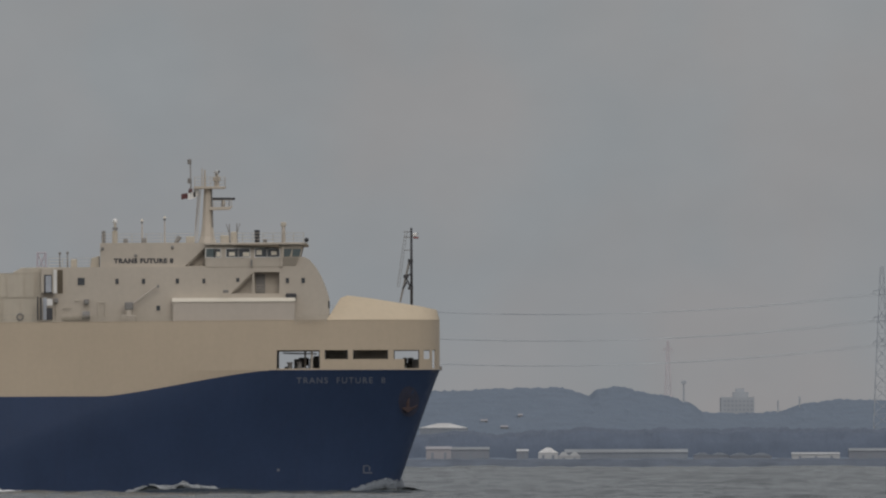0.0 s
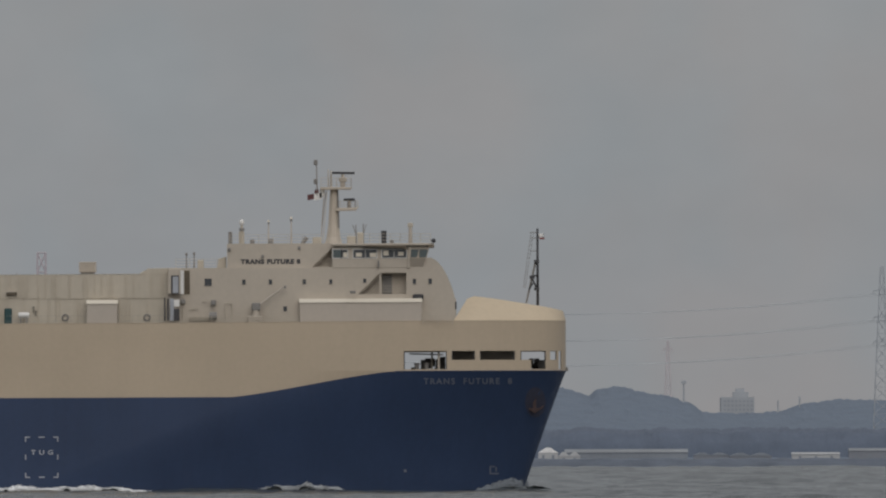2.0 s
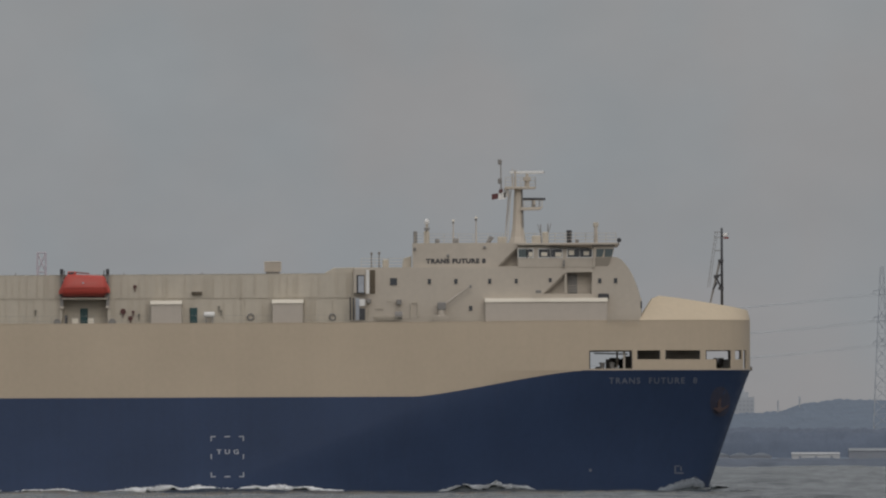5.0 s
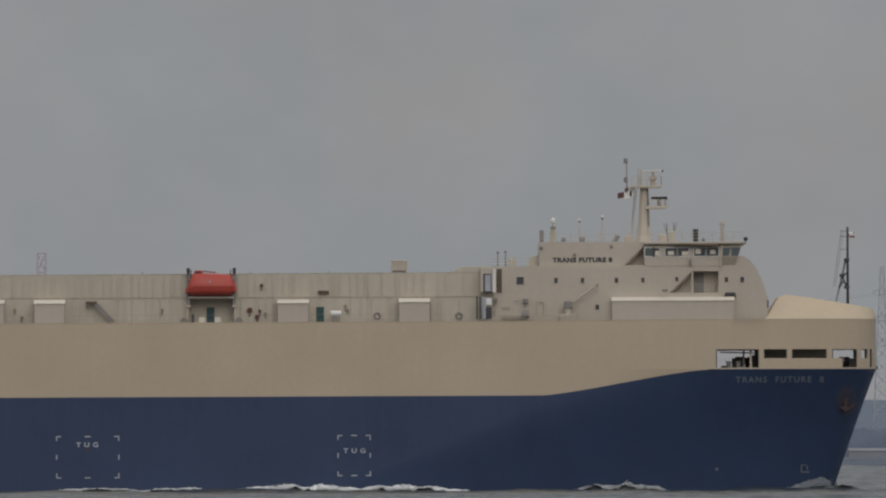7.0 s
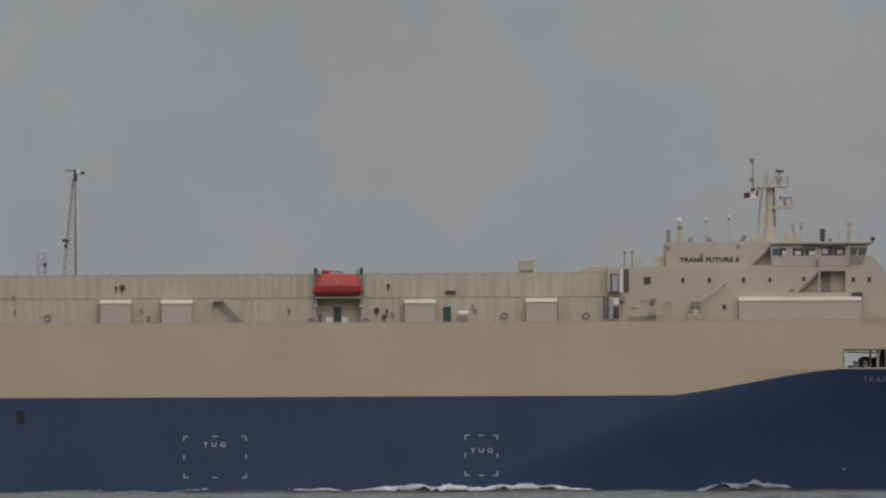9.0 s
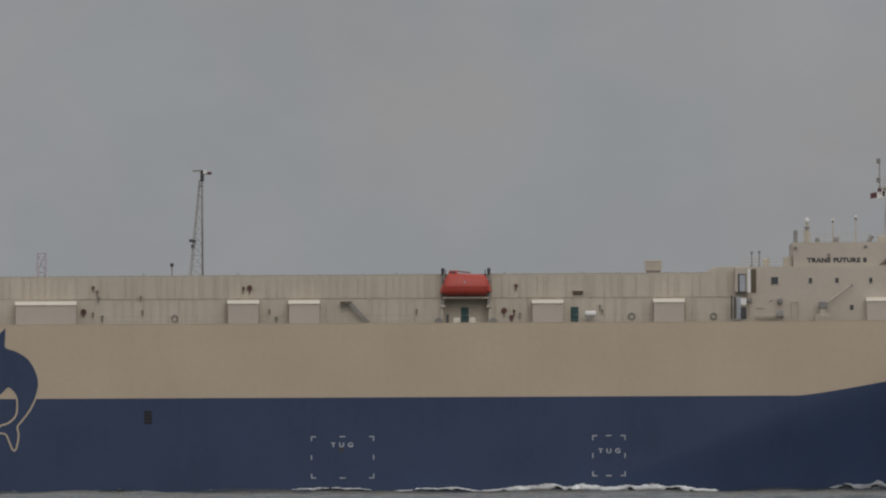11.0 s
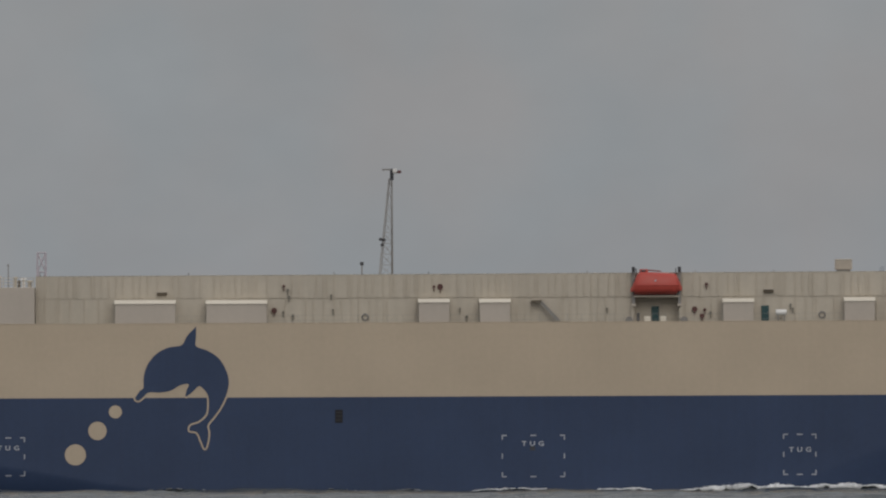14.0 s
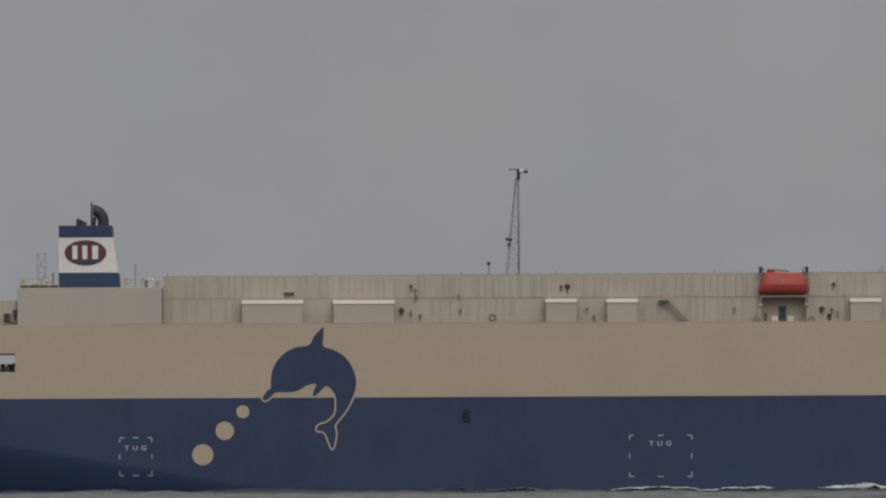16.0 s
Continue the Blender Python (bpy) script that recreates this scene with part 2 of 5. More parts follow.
# ---------------------------------------------------------------- sea and far shore


def wave(x, y):
    """Height of a short, confused chop."""
    z = np.zeros_like(x)
    rng = np.random.RandomState(4)
    for i in range(26):
        length = 2.2 * 1.16 ** i if i < 18 else 1.6 + 0.5 * (i - 18)
        a = rng.uniform(-1.1, 1.1) + math.pi / 2
        k = 2 * math.pi / length
        z += 0.0095 * min(length, 16) * np.sin(k * (x * math.cos(a) + y * math.sin(a)) + rng.uniform(0, 6.3)) * (0.6 + 0.4 * np.sin(x * rng.uniform(0.02, 0.09) + y * rng.uniform(0.01, 0.04) + i))
    return z


def build_sea():
    xs = np.concatenate(([-6000, -2500, -900, -300, -140], np.arange(-104, 105, 0.8), [140, 300, 900, 2500, 6000]))
    ys = np.concatenate(([-6000, -3500, -2200, -1500, -900, -500], np.arange(-330, 60, 1.2), np.arange(60, 700, 3.0), np.arange(700, 2560, 5.0), [3000, 4000, 7000]))
    gx, gy = np.meshgrid(xs, ys)
    calm = np.clip((np.abs(gx) < 120) * 1.0, 0, 1) * ((gy > -400) & (gy < 2560))
    gz = wave(gx, gy) * calm * (1 + 0.25 * np.clip((gy - 60) / 200, 0, 1)) - 0.46
    nx = len(xs)
    verts = np.stack([gx, gy, gz], -1).reshape(-1, 3).tolist()
    faces = [(j * nx + i, j * nx + i + 1, (j + 1) * nx + i + 1, (j + 1) * nx + i) for j in range(len(ys) - 1) for i in range(nx - 1)]
    return tagged(raw("water", verts, faces, SEA, smooth=True), "grey choppy sea water in a wide bay", "water", kind="structure")


sea = build_sea()


def smooth_line(knots, x):
    """A soft line through a few (x, z) knots."""
    kx, kz = [k[0] for k in knots], [k[1] for k in knots]
    t = np.interp(x, kx, range(len(kx)))
    i = np.clip(np.floor(t).astype(int), 0, len(kx) - 2)
    f = t - i
    f = f * f * (3 - 2 * f) * 0.6 + f * 0.4
    kz = np.array(kz)
    return kz[i] * (1 - f) + kz[i + 1] * f


# ridge of the wooded hills behind the shore
RIDGE = [(-420, 18), (-160, 20), (-30, 20), (0.89, 22.16), (14.23, 22.63), (33.39, 23.08), (40.06, 21.73), (42.56, 20.72), (45.56, 22.38), (50.06, 23.20), (53.89, 22.86), (57.22, 21.68),
         (64.22, 20.67), (71.72, 18.81), (76.71, 15.63), (85.87, 15.11), (97.54, 15.75), (107.55, 18.22), (117.55, 19.36), (129.22, 19.00), (200, 15), (420, 17)]


def build_land():
    # one low coastal plain with a stone edge towards the sea, rising to the hills
    xs = np.concatenate(([-4000, -2000, -1000, -600], np.linspace(-420, 420, 281), [600, 1000, 2000, 4000]))
    ys = np.array([2492, 2497, 2501, 2506, 2560, 2640, 2740, 2860, 2940, 2990, 3040, 3150])
    gx, gy = np.meshgrid(xs, ys)
    rise = np.interp(ys, ys, [-1.5, 0.6, 1.7, 1.95, 2.1, 2.4, 3.5, 0, 0, 0, 0, 0])
    ridge = smooth_line(RIDGE, xs)
    gz = np.repeat(rise[:, None], len(xs), 1)
    for j, part_of in ((7, 0.45), (8, 0.75), (9, 0.93), (10, 0.95), (11, 0.6)):
        gz[j] = ridge * part_of - 0.4
    rng = np.random.RandomState(9)
    gz += rng.uniform(-0.25, 0.25, gz.shape)
    nx = len(xs)
    verts = np.stack([gx, gy, gz], -1).reshape(-1, 3).tolist()
    faces = [(j * nx + i, j * nx + i + 1, (j + 1) * nx + i + 1, (j + 1) * nx + i) for j in range(3, len(ys) - 1) for i in range(nx - 1)]
    tagged(raw("ground", verts, faces, HAZED_WOODS, smooth=True), "wooded coastal land rising to low hills, haze in its colour", "land", kind="structure")
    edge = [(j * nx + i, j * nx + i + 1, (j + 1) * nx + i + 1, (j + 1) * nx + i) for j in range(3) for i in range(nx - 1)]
    tagged(raw("sea_wall", verts, edge, SHORE), "low dark stone sea wall along the far shore, haze in its colour", "sea wall", kind="structure")
    # woods: crowns pressed together into a lumpy canopy
    def canopy(name, label, mat, xs, ys, height, lump, size):
        verts, faces = [], []
        for y in ys:
            for x in xs:
                c = noise.cell_vector((x / size, y / size, 3))
                n1 = 1 - abs(noise.noise((x / size, y / size, 0.5))) * 1.6
                n2 = noise.noise((x / size * 2.7, y / size * 2.7, 9))
                verts.append((x + 0.2 * c.x, y, height(x, y) + lump * (n1 - 0.6) + lump * 0.45 * n2))
        nx = len(xs)
        for j in range(len(ys) - 1):
            for i in range(nx - 1):
                faces.append((j * nx + i, j * nx + i + 1, (j + 1) * nx + i + 1, (j + 1) * nx + i))
        tagged(raw(name, verts, faces, mat, None, label, True), category="woods", kind="stuff")

    xs = np.arange(-70, 205, 0.4)
    crestline = smooth_line(RIDGE, xs)
    soft_line = np.convolve(np.pad(crestline, 60, mode="edge"), np.ones(121) / 121, mode="valid")

    def hill(x, y):
        f = np.interp(y, [2760, 2800, 2860, 2940, 2990, 3030], [0.0, 0.3, 0.55, 0.84, 1.0, 0.85])
        k = int(round((float(x) + 70) / 0.4))
        g = min(1.0, max(0.0, (y - 2880) / 90))
        return (crestline[k] * g + soft_line[k] * (1 - g)) * f - 0.25

    canopy("far_woods", "woods on the distant hills, blue-grey with painted haze", HAZED_WOODS, xs, np.arange(2760, 3031, 5.0), hill, 0.5, 2.6)

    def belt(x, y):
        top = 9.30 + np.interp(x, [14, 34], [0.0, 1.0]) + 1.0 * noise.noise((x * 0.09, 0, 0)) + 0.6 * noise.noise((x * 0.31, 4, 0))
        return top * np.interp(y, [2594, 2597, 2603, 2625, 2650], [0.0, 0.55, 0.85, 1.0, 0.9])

    canopy("shore_trees", "dark belt of trees behind the shore sheds, blued by painted haze", HAZED_TREES, xs, [2594, 2595, 2596, 2597, 2599, 2601, 2604, 2608, 2613, 2620, 2630, 2640, 2650], belt, 0.55, 1.8)


build_land()


def shed(x0, x1, y, z0, z1, roof_h, wall, roof, label, gable_to_sea=False, bays=1):
    top = tagged(new("waterside_shed"), label, "shed", "sheds along the far shore")
    top.location = ((x0 + x1) / 2, y, 0)
    w, d = (x1 - x0) / 2, 9.0
    part("wall", box(bmesh.new(), -w, w, 0, d, z0, z1), wall, top)
    for i in range(bays):
        a, b = -w + 2 * w * i / bays, -w + 2 * w * (i + 1) / bays
        bm = bmesh.new()
        if gable_to_sea:
            prism(bm, [(a - 0.1, z1), (b + 0.1, z1), ((a + b) / 2 + (b - a) * 0.12, z1 + roof_h), ((a + b) / 2 - (b - a) * 0.12, z1 + roof_h)], -0.2, d)
        else:
            vs = [bm.verts.new(p) for p in ((a - 0.15, -0.3, z1), (b + 0.15, -0.3, z1), (b + 0.15, d, z1), (a - 0.15, d, z1), (a - 0.1, d / 2, z1 + roof_h), (b + 0.1, d / 2, z1 + roof_h))]
            for f in ((0, 1, 5, 4), (2, 3, 4, 5), (0, 4, 3), (1, 2, 5), (3, 2, 1, 0)):
                bm.faces.new([vs[k] for k in f])
        part("roof", bm, roof, top)
    n = max(2, int(w / 1.6))
    for i in range(n):
        x = -w + 2 * w * (i + 0.5) / n
        part("door", box(bmesh.new(), x - 0.35, x + 0.35, -0.06, 0.02, z0, z0 + (z1 - z0) * 0.75), FAR_GREY, top)
    return top


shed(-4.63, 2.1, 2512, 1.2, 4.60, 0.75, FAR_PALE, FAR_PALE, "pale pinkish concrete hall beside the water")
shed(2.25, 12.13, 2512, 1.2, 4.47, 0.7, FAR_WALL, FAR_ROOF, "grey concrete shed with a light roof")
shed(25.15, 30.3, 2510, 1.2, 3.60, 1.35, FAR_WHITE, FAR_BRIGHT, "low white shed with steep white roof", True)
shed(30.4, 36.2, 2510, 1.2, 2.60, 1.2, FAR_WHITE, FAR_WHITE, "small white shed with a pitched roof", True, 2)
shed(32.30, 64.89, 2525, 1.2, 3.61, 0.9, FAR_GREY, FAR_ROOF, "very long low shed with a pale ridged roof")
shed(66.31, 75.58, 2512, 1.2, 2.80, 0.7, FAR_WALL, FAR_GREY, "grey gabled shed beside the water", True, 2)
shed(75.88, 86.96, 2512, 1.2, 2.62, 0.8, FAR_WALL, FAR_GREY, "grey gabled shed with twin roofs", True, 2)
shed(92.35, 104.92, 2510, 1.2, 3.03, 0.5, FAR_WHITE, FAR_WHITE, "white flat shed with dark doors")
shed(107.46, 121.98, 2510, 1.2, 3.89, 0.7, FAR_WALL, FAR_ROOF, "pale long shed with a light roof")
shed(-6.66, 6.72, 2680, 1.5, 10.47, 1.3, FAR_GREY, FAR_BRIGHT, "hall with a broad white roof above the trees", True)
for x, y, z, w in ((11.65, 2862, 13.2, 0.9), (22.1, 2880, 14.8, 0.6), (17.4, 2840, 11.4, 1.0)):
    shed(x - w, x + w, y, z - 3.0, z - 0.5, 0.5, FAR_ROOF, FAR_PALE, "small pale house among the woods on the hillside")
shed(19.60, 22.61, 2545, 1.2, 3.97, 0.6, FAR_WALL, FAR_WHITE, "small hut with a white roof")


def hill_building():
    top = tagged(new("hill_building"), "grey concrete building with a stepped tower on a far hill, paled by painted haze", "building")
    y = 3030
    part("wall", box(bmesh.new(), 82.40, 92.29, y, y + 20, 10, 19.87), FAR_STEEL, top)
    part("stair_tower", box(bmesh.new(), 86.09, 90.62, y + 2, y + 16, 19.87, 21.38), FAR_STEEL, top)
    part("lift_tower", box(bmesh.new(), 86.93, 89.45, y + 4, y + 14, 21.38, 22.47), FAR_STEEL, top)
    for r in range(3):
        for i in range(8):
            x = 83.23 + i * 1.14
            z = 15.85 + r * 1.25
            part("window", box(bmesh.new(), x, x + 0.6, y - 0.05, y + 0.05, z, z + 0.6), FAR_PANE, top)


hill_building()


def lattice_tower(name, label, x, y, z0, z1, half0, half1, arms, mat, panels=9, r=0.16, arm=4.0):
    """A square tapering lattice mast with cross-arms."""
    top = tagged(new(name), label, "pylon")
    top.location = (x, y, 0)

    def corner(k, h):
        f = (h - z0) / (z1 - z0)
        w = half0 + (half1 - half0) * f
        return Vector(((w, w), (-w, w), (-w, -w), (w, -w))[k % 4] + (h,))

    for k in range(4):
        part("leg", rod(bmesh.new(), corner(k, z0), corner(k, z1), r, r * 0.7, 5), mat, top)
    bm = bmesh.new()
    for i in range(panels):
        a, b = z0 + (z1 - z0) * i / panels, z0 + (z1 - z0) * (i + 1) / panels
        for k in range(4):
            rod(bm, corner(k, a), corner(k + 1, b), r * 0.5, seg=4)
            rod(bm, corner(k + 1, a), corner(k, b), r * 0.5, seg=4)
            rod(bm, corner(k, b), corner(k + 1, b), r * 0.5, seg=4)
    part("bracing", bm, mat, top)
    for h in arms:
        bm = bmesh.new()
        for s in (-1, 1):
            for d in (-half1, half1):
                rod(bm, (0, d, h + 0.9), (s * arm, 0, h), r * 0.6, seg=4)
                rod(bm, (0, d, h), (s * arm, 0, h), r * 0.6, seg=4)
            rod(bm, (s * arm, 0, h), (s * arm, 0, h - 0.8), r * 0.8, seg=5)
        part("cross_arm", bm, mat, top)
    return top


ARMS = [48.67, 41.23, 34.42]
lattice_tower("power_pylon", "tall grey lattice power pylon on the hill, paled by painted haze", 122.98, 2760, 3, 55.47, 2.8, 0.45, ARMS, FAR_STEEL, 14, 0.11, 2.4)
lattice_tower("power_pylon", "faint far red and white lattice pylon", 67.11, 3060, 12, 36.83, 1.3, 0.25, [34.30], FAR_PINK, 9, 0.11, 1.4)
lattice_tower("radio_tower", "faint pink lattice tower standing beyond the ship, haze in its colour", -119.91, 3060, 12, 63.59, 1.35, 1.25, [], FAR_PINK, 9, 0.36)


def power_line(x0, z0, x1, z1, sag, y0, y1):
    bm = bmesh.new()
    pts = [Vector((x0 + (x1 - x0) * f, y0 + (y1 - y0) * f, z0 + (z1 - z0) * f - sag * 4 * f * (1 - f))) for f in [i / 24 for i in range(25)]]
    for p, q in zip(pts, pts[1:]):
        rod(bm, p, q, 0.06, seg=4)
    tagged(finish("power_cable", bm, HAZED_WIRE), "thin sagging overhead power cable", "cable", "cables of the power line")


for (h, zl) in zip(ARMS, (42.80, 35.36, 28.23)):
    for dx, dz in ((-2.4, 0), (2.4, 0.15)):
        power_line(122.50 + dx, h - 0.8, -60, zl + 5.0 + dz, 5.6, 2760, 2755)
        power_line(122.50 + dx, h - 0.8, 330, h + 2 + dz, 5.6, 2760, 2765)


def mast_pole(x, y, z0, z1, head):
    top = tagged(new("radio_pole"), "thin far pole with a small head on the hill", "pole")
    top.location = (x, y, 0)
    part("pole", rod(bmesh.new(), (0, 0, z0), (0, 0, z1), 0.3, 0.22), FAR_STEEL, top)
    part("head", box(bmesh.new(), -head, head, -0.4, 0.4, z1 - 0.9, z1), FAR_STEEL, top)


mast_pole(70.60, 2980, 8, 24.56, 0.8)
mast_pole(98.30, 2980, 8, 18.68, 0.25)
mast_pole(104.61, 2980, 8, 19.83, 0.3)

# ---------------------------------------------------------------- ship: hull
# Ship's own space: x = 0 at the bow and negative aft, y = 0 at the near side, z = 0 at the waterline.
LENGTH, HALF, KEEL = 165.0, 13.8, -4.0
DECK_Z, KNUCKLE = 18.75, 13.15

ship = tagged(new("car_carrier_ship"), "large car carrier, beige above and navy below, under way", "ship")


def stem(z):
    """How far the stem lies aft of the bow at height z."""
    return -4.75 * (1 - min(max(z, -2.0), KNUCKLE) / KNUCKLE) ** 0.95 if z < KNUCKLE else 0.0


def half_breadth(u, z):
    """Fine waterline under a strong flare: the parallel body ends far aft low down, near the bow at the knuckle."""
    f = min(max(z / KNUCKLE, 0.0), 1.0)
    run = 56 + (28 - 56) * f
    power = 1.5 + 0.6 * f * f
    full = 0.39
    end = stem(z)
    b = HALF
    s = (u - (end - run)) / run
    if s > 0:
        b *= max(0.0, 1 - min(s, 1.0) ** power) ** full
    tuck = 5.3 * (-129 - u) / 31 - z
    if u < -129 and tuck > 0:
        b -= min(0.20 * tuck ** 1.45, 9.0)
    return b


def deck_edge(u):
    """Height of the hull's top edge, rising a little towards the bow."""
    return 18.60 + 0.15 * min(max((u + 45) / 35, 0.0), 1.0)


def band(u):
    """Height of the line between navy and beige."""
    a, b = -36.17, -19.41
    lo, hi = 10.39, KNUCKLE
    f = min(max((u - a) / (b - a), 0.0), 1.0)
    return lo + (hi - lo) * (f * f * (3 - 2 * f) * 0.35 + f * 0.65)


# openings of the mooring deck: (aft, fore, bottom, top)
SILL, HALF_SILL, HEAD = 13.37, 14.40, 15.40
OPENINGS = [(-18.03, -13.28, SILL, HEAD), (-12.72, -10.16, HALF_SILL, HEAD), (-9.59, -5.72, HALF_SILL, HEAD),
            (-5.09, -2.28, HALF_SILL, HEAD), (-3.91, -2.28, SILL, HALF_SILL), (-1.78, -1.03, HALF_SILL, HEAD), (-0.84, -0.47, SILL, HEAD),
            (-165.0 + 1.0, -158.97, 12.9, HEAD - 0.1)]


def build_hull():
    marks = [-165 + 1.5 * i for i in range(50)] + [-90 + 0.7 * i for i in range(96)] + [-23 + 23 * math.sin(math.pi / 2 * i / 44) for i in range(45)]
    cuts = [e for o in OPENINGS for e in o[:2]]
    marks = sorted([m for m in marks if all(abs(m - c) > 0.12 for c in cuts)] + cuts)
    rows_low = [i / 80 for i in range(81)]

    def place(m, z, side):
        s = (m + LENGTH) / LENGTH
        u = -LENGTH + s * (LENGTH + stem(z))
        b = half_breadth(u, z)
        return (u, HALF + side * b, z)

    lower, lf, upper, uf = [], [], [], []
    nl = len(rows_low)
    for side in (-1, 1):
        base = len(lower)
        for m in marks:
            top = band(m)
            lower += [place(m, KEEL + (top - KEEL) * v, side) for v in rows_low]
        for i in range(len(marks) - 1):
            for k in range(nl - 1):
                a = base + i * nl + k
                lf.append((a, a + nl, a + nl + 1, a + 1) if side < 0 else (a, a + 1, a + nl + 1, a + nl))
        base = len(upper)
        levels = (SILL, HALF_SILL, HEAD, 17.2, 18.6)
        for m in marks:
            zs = [band(m), max(band(m) + 0.04, KNUCKLE + 0.08), *levels[:-1], deck_edge(m)]
            upper += [place(m, z, side) for z in zs]
        n = 7
        for i in range(len(marks) - 1):
            mid = (marks[i] + marks[i + 1]) / 2
            for k in range(n - 1):
                if k >= 2:
                    zm = (levels[k - 2] + levels[k - 1]) / 2
                    if any(o[0] < mid < o[1] and o[2] - 0.6 < zm < o[3] and zm > o[2] for o in OPENINGS):
                        continue
                a = base + i * n + k
                uf.append((a, a + n, a + n + 1, a + 1) if side < 0 else (a, a + 1, a + n + 1, a + n))
    # stern and bottom close the shell
    port = len(marks) * nl
    lf += [(k, k + 1, port + k + 1, port + k) for k in range(nl - 1)]
    lf += [(i * nl, port + i * nl, port + (i + 1) * nl, (i + 1) * nl) for i in range(len(marks) - 1)]
    lo = raw("lower_hull", lower, lf, BLUE, ship, "navy blue lower hull")
    up = raw("upper_hull", upper, uf, BEIGE, ship, "beige upper hull")
    for ob in (lo, up):
        mod = ob.modifiers.new("plate", "SOLIDIFY")
        mod.thickness, mod.offset = 0.12, -1
        mod.use_even_offset = False
    # transom
    bm = bmesh.new()
    box(bm, -LENGTH + 0.05, -LENGTH + 0.3, 0.1, 27.5, band(-LENGTH), DECK_Z - 0.05)
    part("transom", bm, BEIGE, ship)
    # decks: outline of the hull at one height
    for name, z, u0, u1 in (("weather_deck", DECK_Z - 0.45, -164.9, -0.2), ("mooring_deck", KNUCKLE - 0.05, -29.0, -0.3), ("aft_mooring_deck", 12.75, -164.8, -150.0)):
        us = [m for m in marks if u0 < m < u1]
        bm = bmesh.new()
        a = [bm.verts.new((m, HALF - max(half_breadth(m, z) - 0.15, 0.02), z)) for m in us]
        b = [bm.verts.new((m, HALF + max(half_breadth(m, z) - 0.15, 0.02), z)) for m in us]
        for i in range(len(us) - 1):
            bm.faces.new((a[i], a[i + 1], b[i + 1], b[i]))
        ob = part(name, bm, DECK, ship, "dark painted steel deck")
        mod = ob.modifiers.new("plate", "SOLIDIFY")
        mod.thickness = 0.15
    for u in (-29.2, -150.2):
        part("bulkhead", box(bmesh.new(), u, u + 0.2, 0.2, 27.4, 11.0, DECK_Z - 0.5), GREY_BOX, ship)
    # rubbing strip along the knuckle of the bow and a rail cap on the bulwark
    for height, r, mat in ((lambda u: KNUCKLE + 0.02, 0.06, BLUE), (deck_edge, 0.035, BEIGE)):
        for side in (-1, 1):
            bm = bmesh.new()
            ms = [m for m in marks if m > (-19 if mat is BLUE else -150)]
            for p, q in zip(ms, ms[1:]):
                zp, zq = height(p), height(q)
                rod(bm, (p, HALF + side * half_breadth(p, zp), zp), (q, HALF + side * half_breadth(q, zq), zq), r, seg=5)
            part("rail_cap", bm, mat, ship)


build_hull()


def on_hull(name, shapes, mat, lift, label=""):
    """Flat paint on the near side: lists of (u, z) outlines laid on the plating."""
    bm = bmesh.new()
    for outline in shapes:
        got = delaunay_2d_cdt([Vector(p) for p in outline], [], [list(range(len(outline)))], 1, 1e-5)
        vs = [bm.verts.new((p.x, 0, p.y)) for p in got[0]]
        for f in got[2]:
            bm.faces.new([vs[i] for i in f])
    for v in bm.verts:
        v.co.y = HALF - half_breadth(v.co.x, v.co.z) - lift
    return part(name, bm, mat, ship, label)


def lettering(name, text, u0, u1, z, height, mat, lift, label, y=None, stretch=1.0, parent=None, spread=1.0, bold=0.012):
    """Built-in font, fitted between u0 and u1, on the plating (or on the wall at y)."""
    cu = bpy.data.curves.new(name, "FONT")
    cu.body, cu.resolution_u, cu.space_character, cu.offset = text, 3, spread, bold
    tmp = new(name, cu)
    bpy.context.view_layer.update()
    me = bpy.data.meshes.new_from_object(tmp.evaluated_get(bpy.context.evaluated_depsgraph_get()))
    bpy.data.objects.remove(tmp)
    xs, zs = [v.co.x for v in me.vertices], [v.co.y for v in me.vertices]
    x0, x1, z0, z1 = min(xs), max(xs), min(zs), max(zs)
    for v in me.vertices:
        u = u0 + (v.co.x - x0) / (x1 - x0) * (u1 - u0)
        h = z + (v.co.y - z0) / (z1 - z0) * height
        v.co = (u, (HALF - half_breadth(u, h) if y is None else y) - lift, h)
    bm = bmesh.new()
    bm.from_mesh(me)
    todo = set(bm.verts)
    islands = []
    while todo:
        stack, island = [todo.pop()], []
        while stack:
            v = stack.pop()
            island.append(v)
            for e in v.link_edges:
                w = e.other_vert(v)
                if w in todo:
                    todo.discard(w)
                    stack.append(w)
        islands.append(island)
    for island in sorted(islands, key=lambda i: min(v.co.x for v in i)):
        at = {v: k for k, v in enumerate(island)}
        faces = {f for v in island for f in v.link_faces}
        raw(name, [tuple(v.co) for v in island], [tuple(at[v] for v in f.verts) for f in faces], mat, parent or ship, label)


lettering("bow_name_letter", "TRANS  FUTURE  8", -15.85, -6.04, 11.71, 0.68, NAME_PALE, 0.05, "faded grey raised letter on the bow", spread=1.25)


def rect(u0, u1, z0, z1):
    return [(u0, z0), (u1, z0), (u1, z1), (u0, z1)]


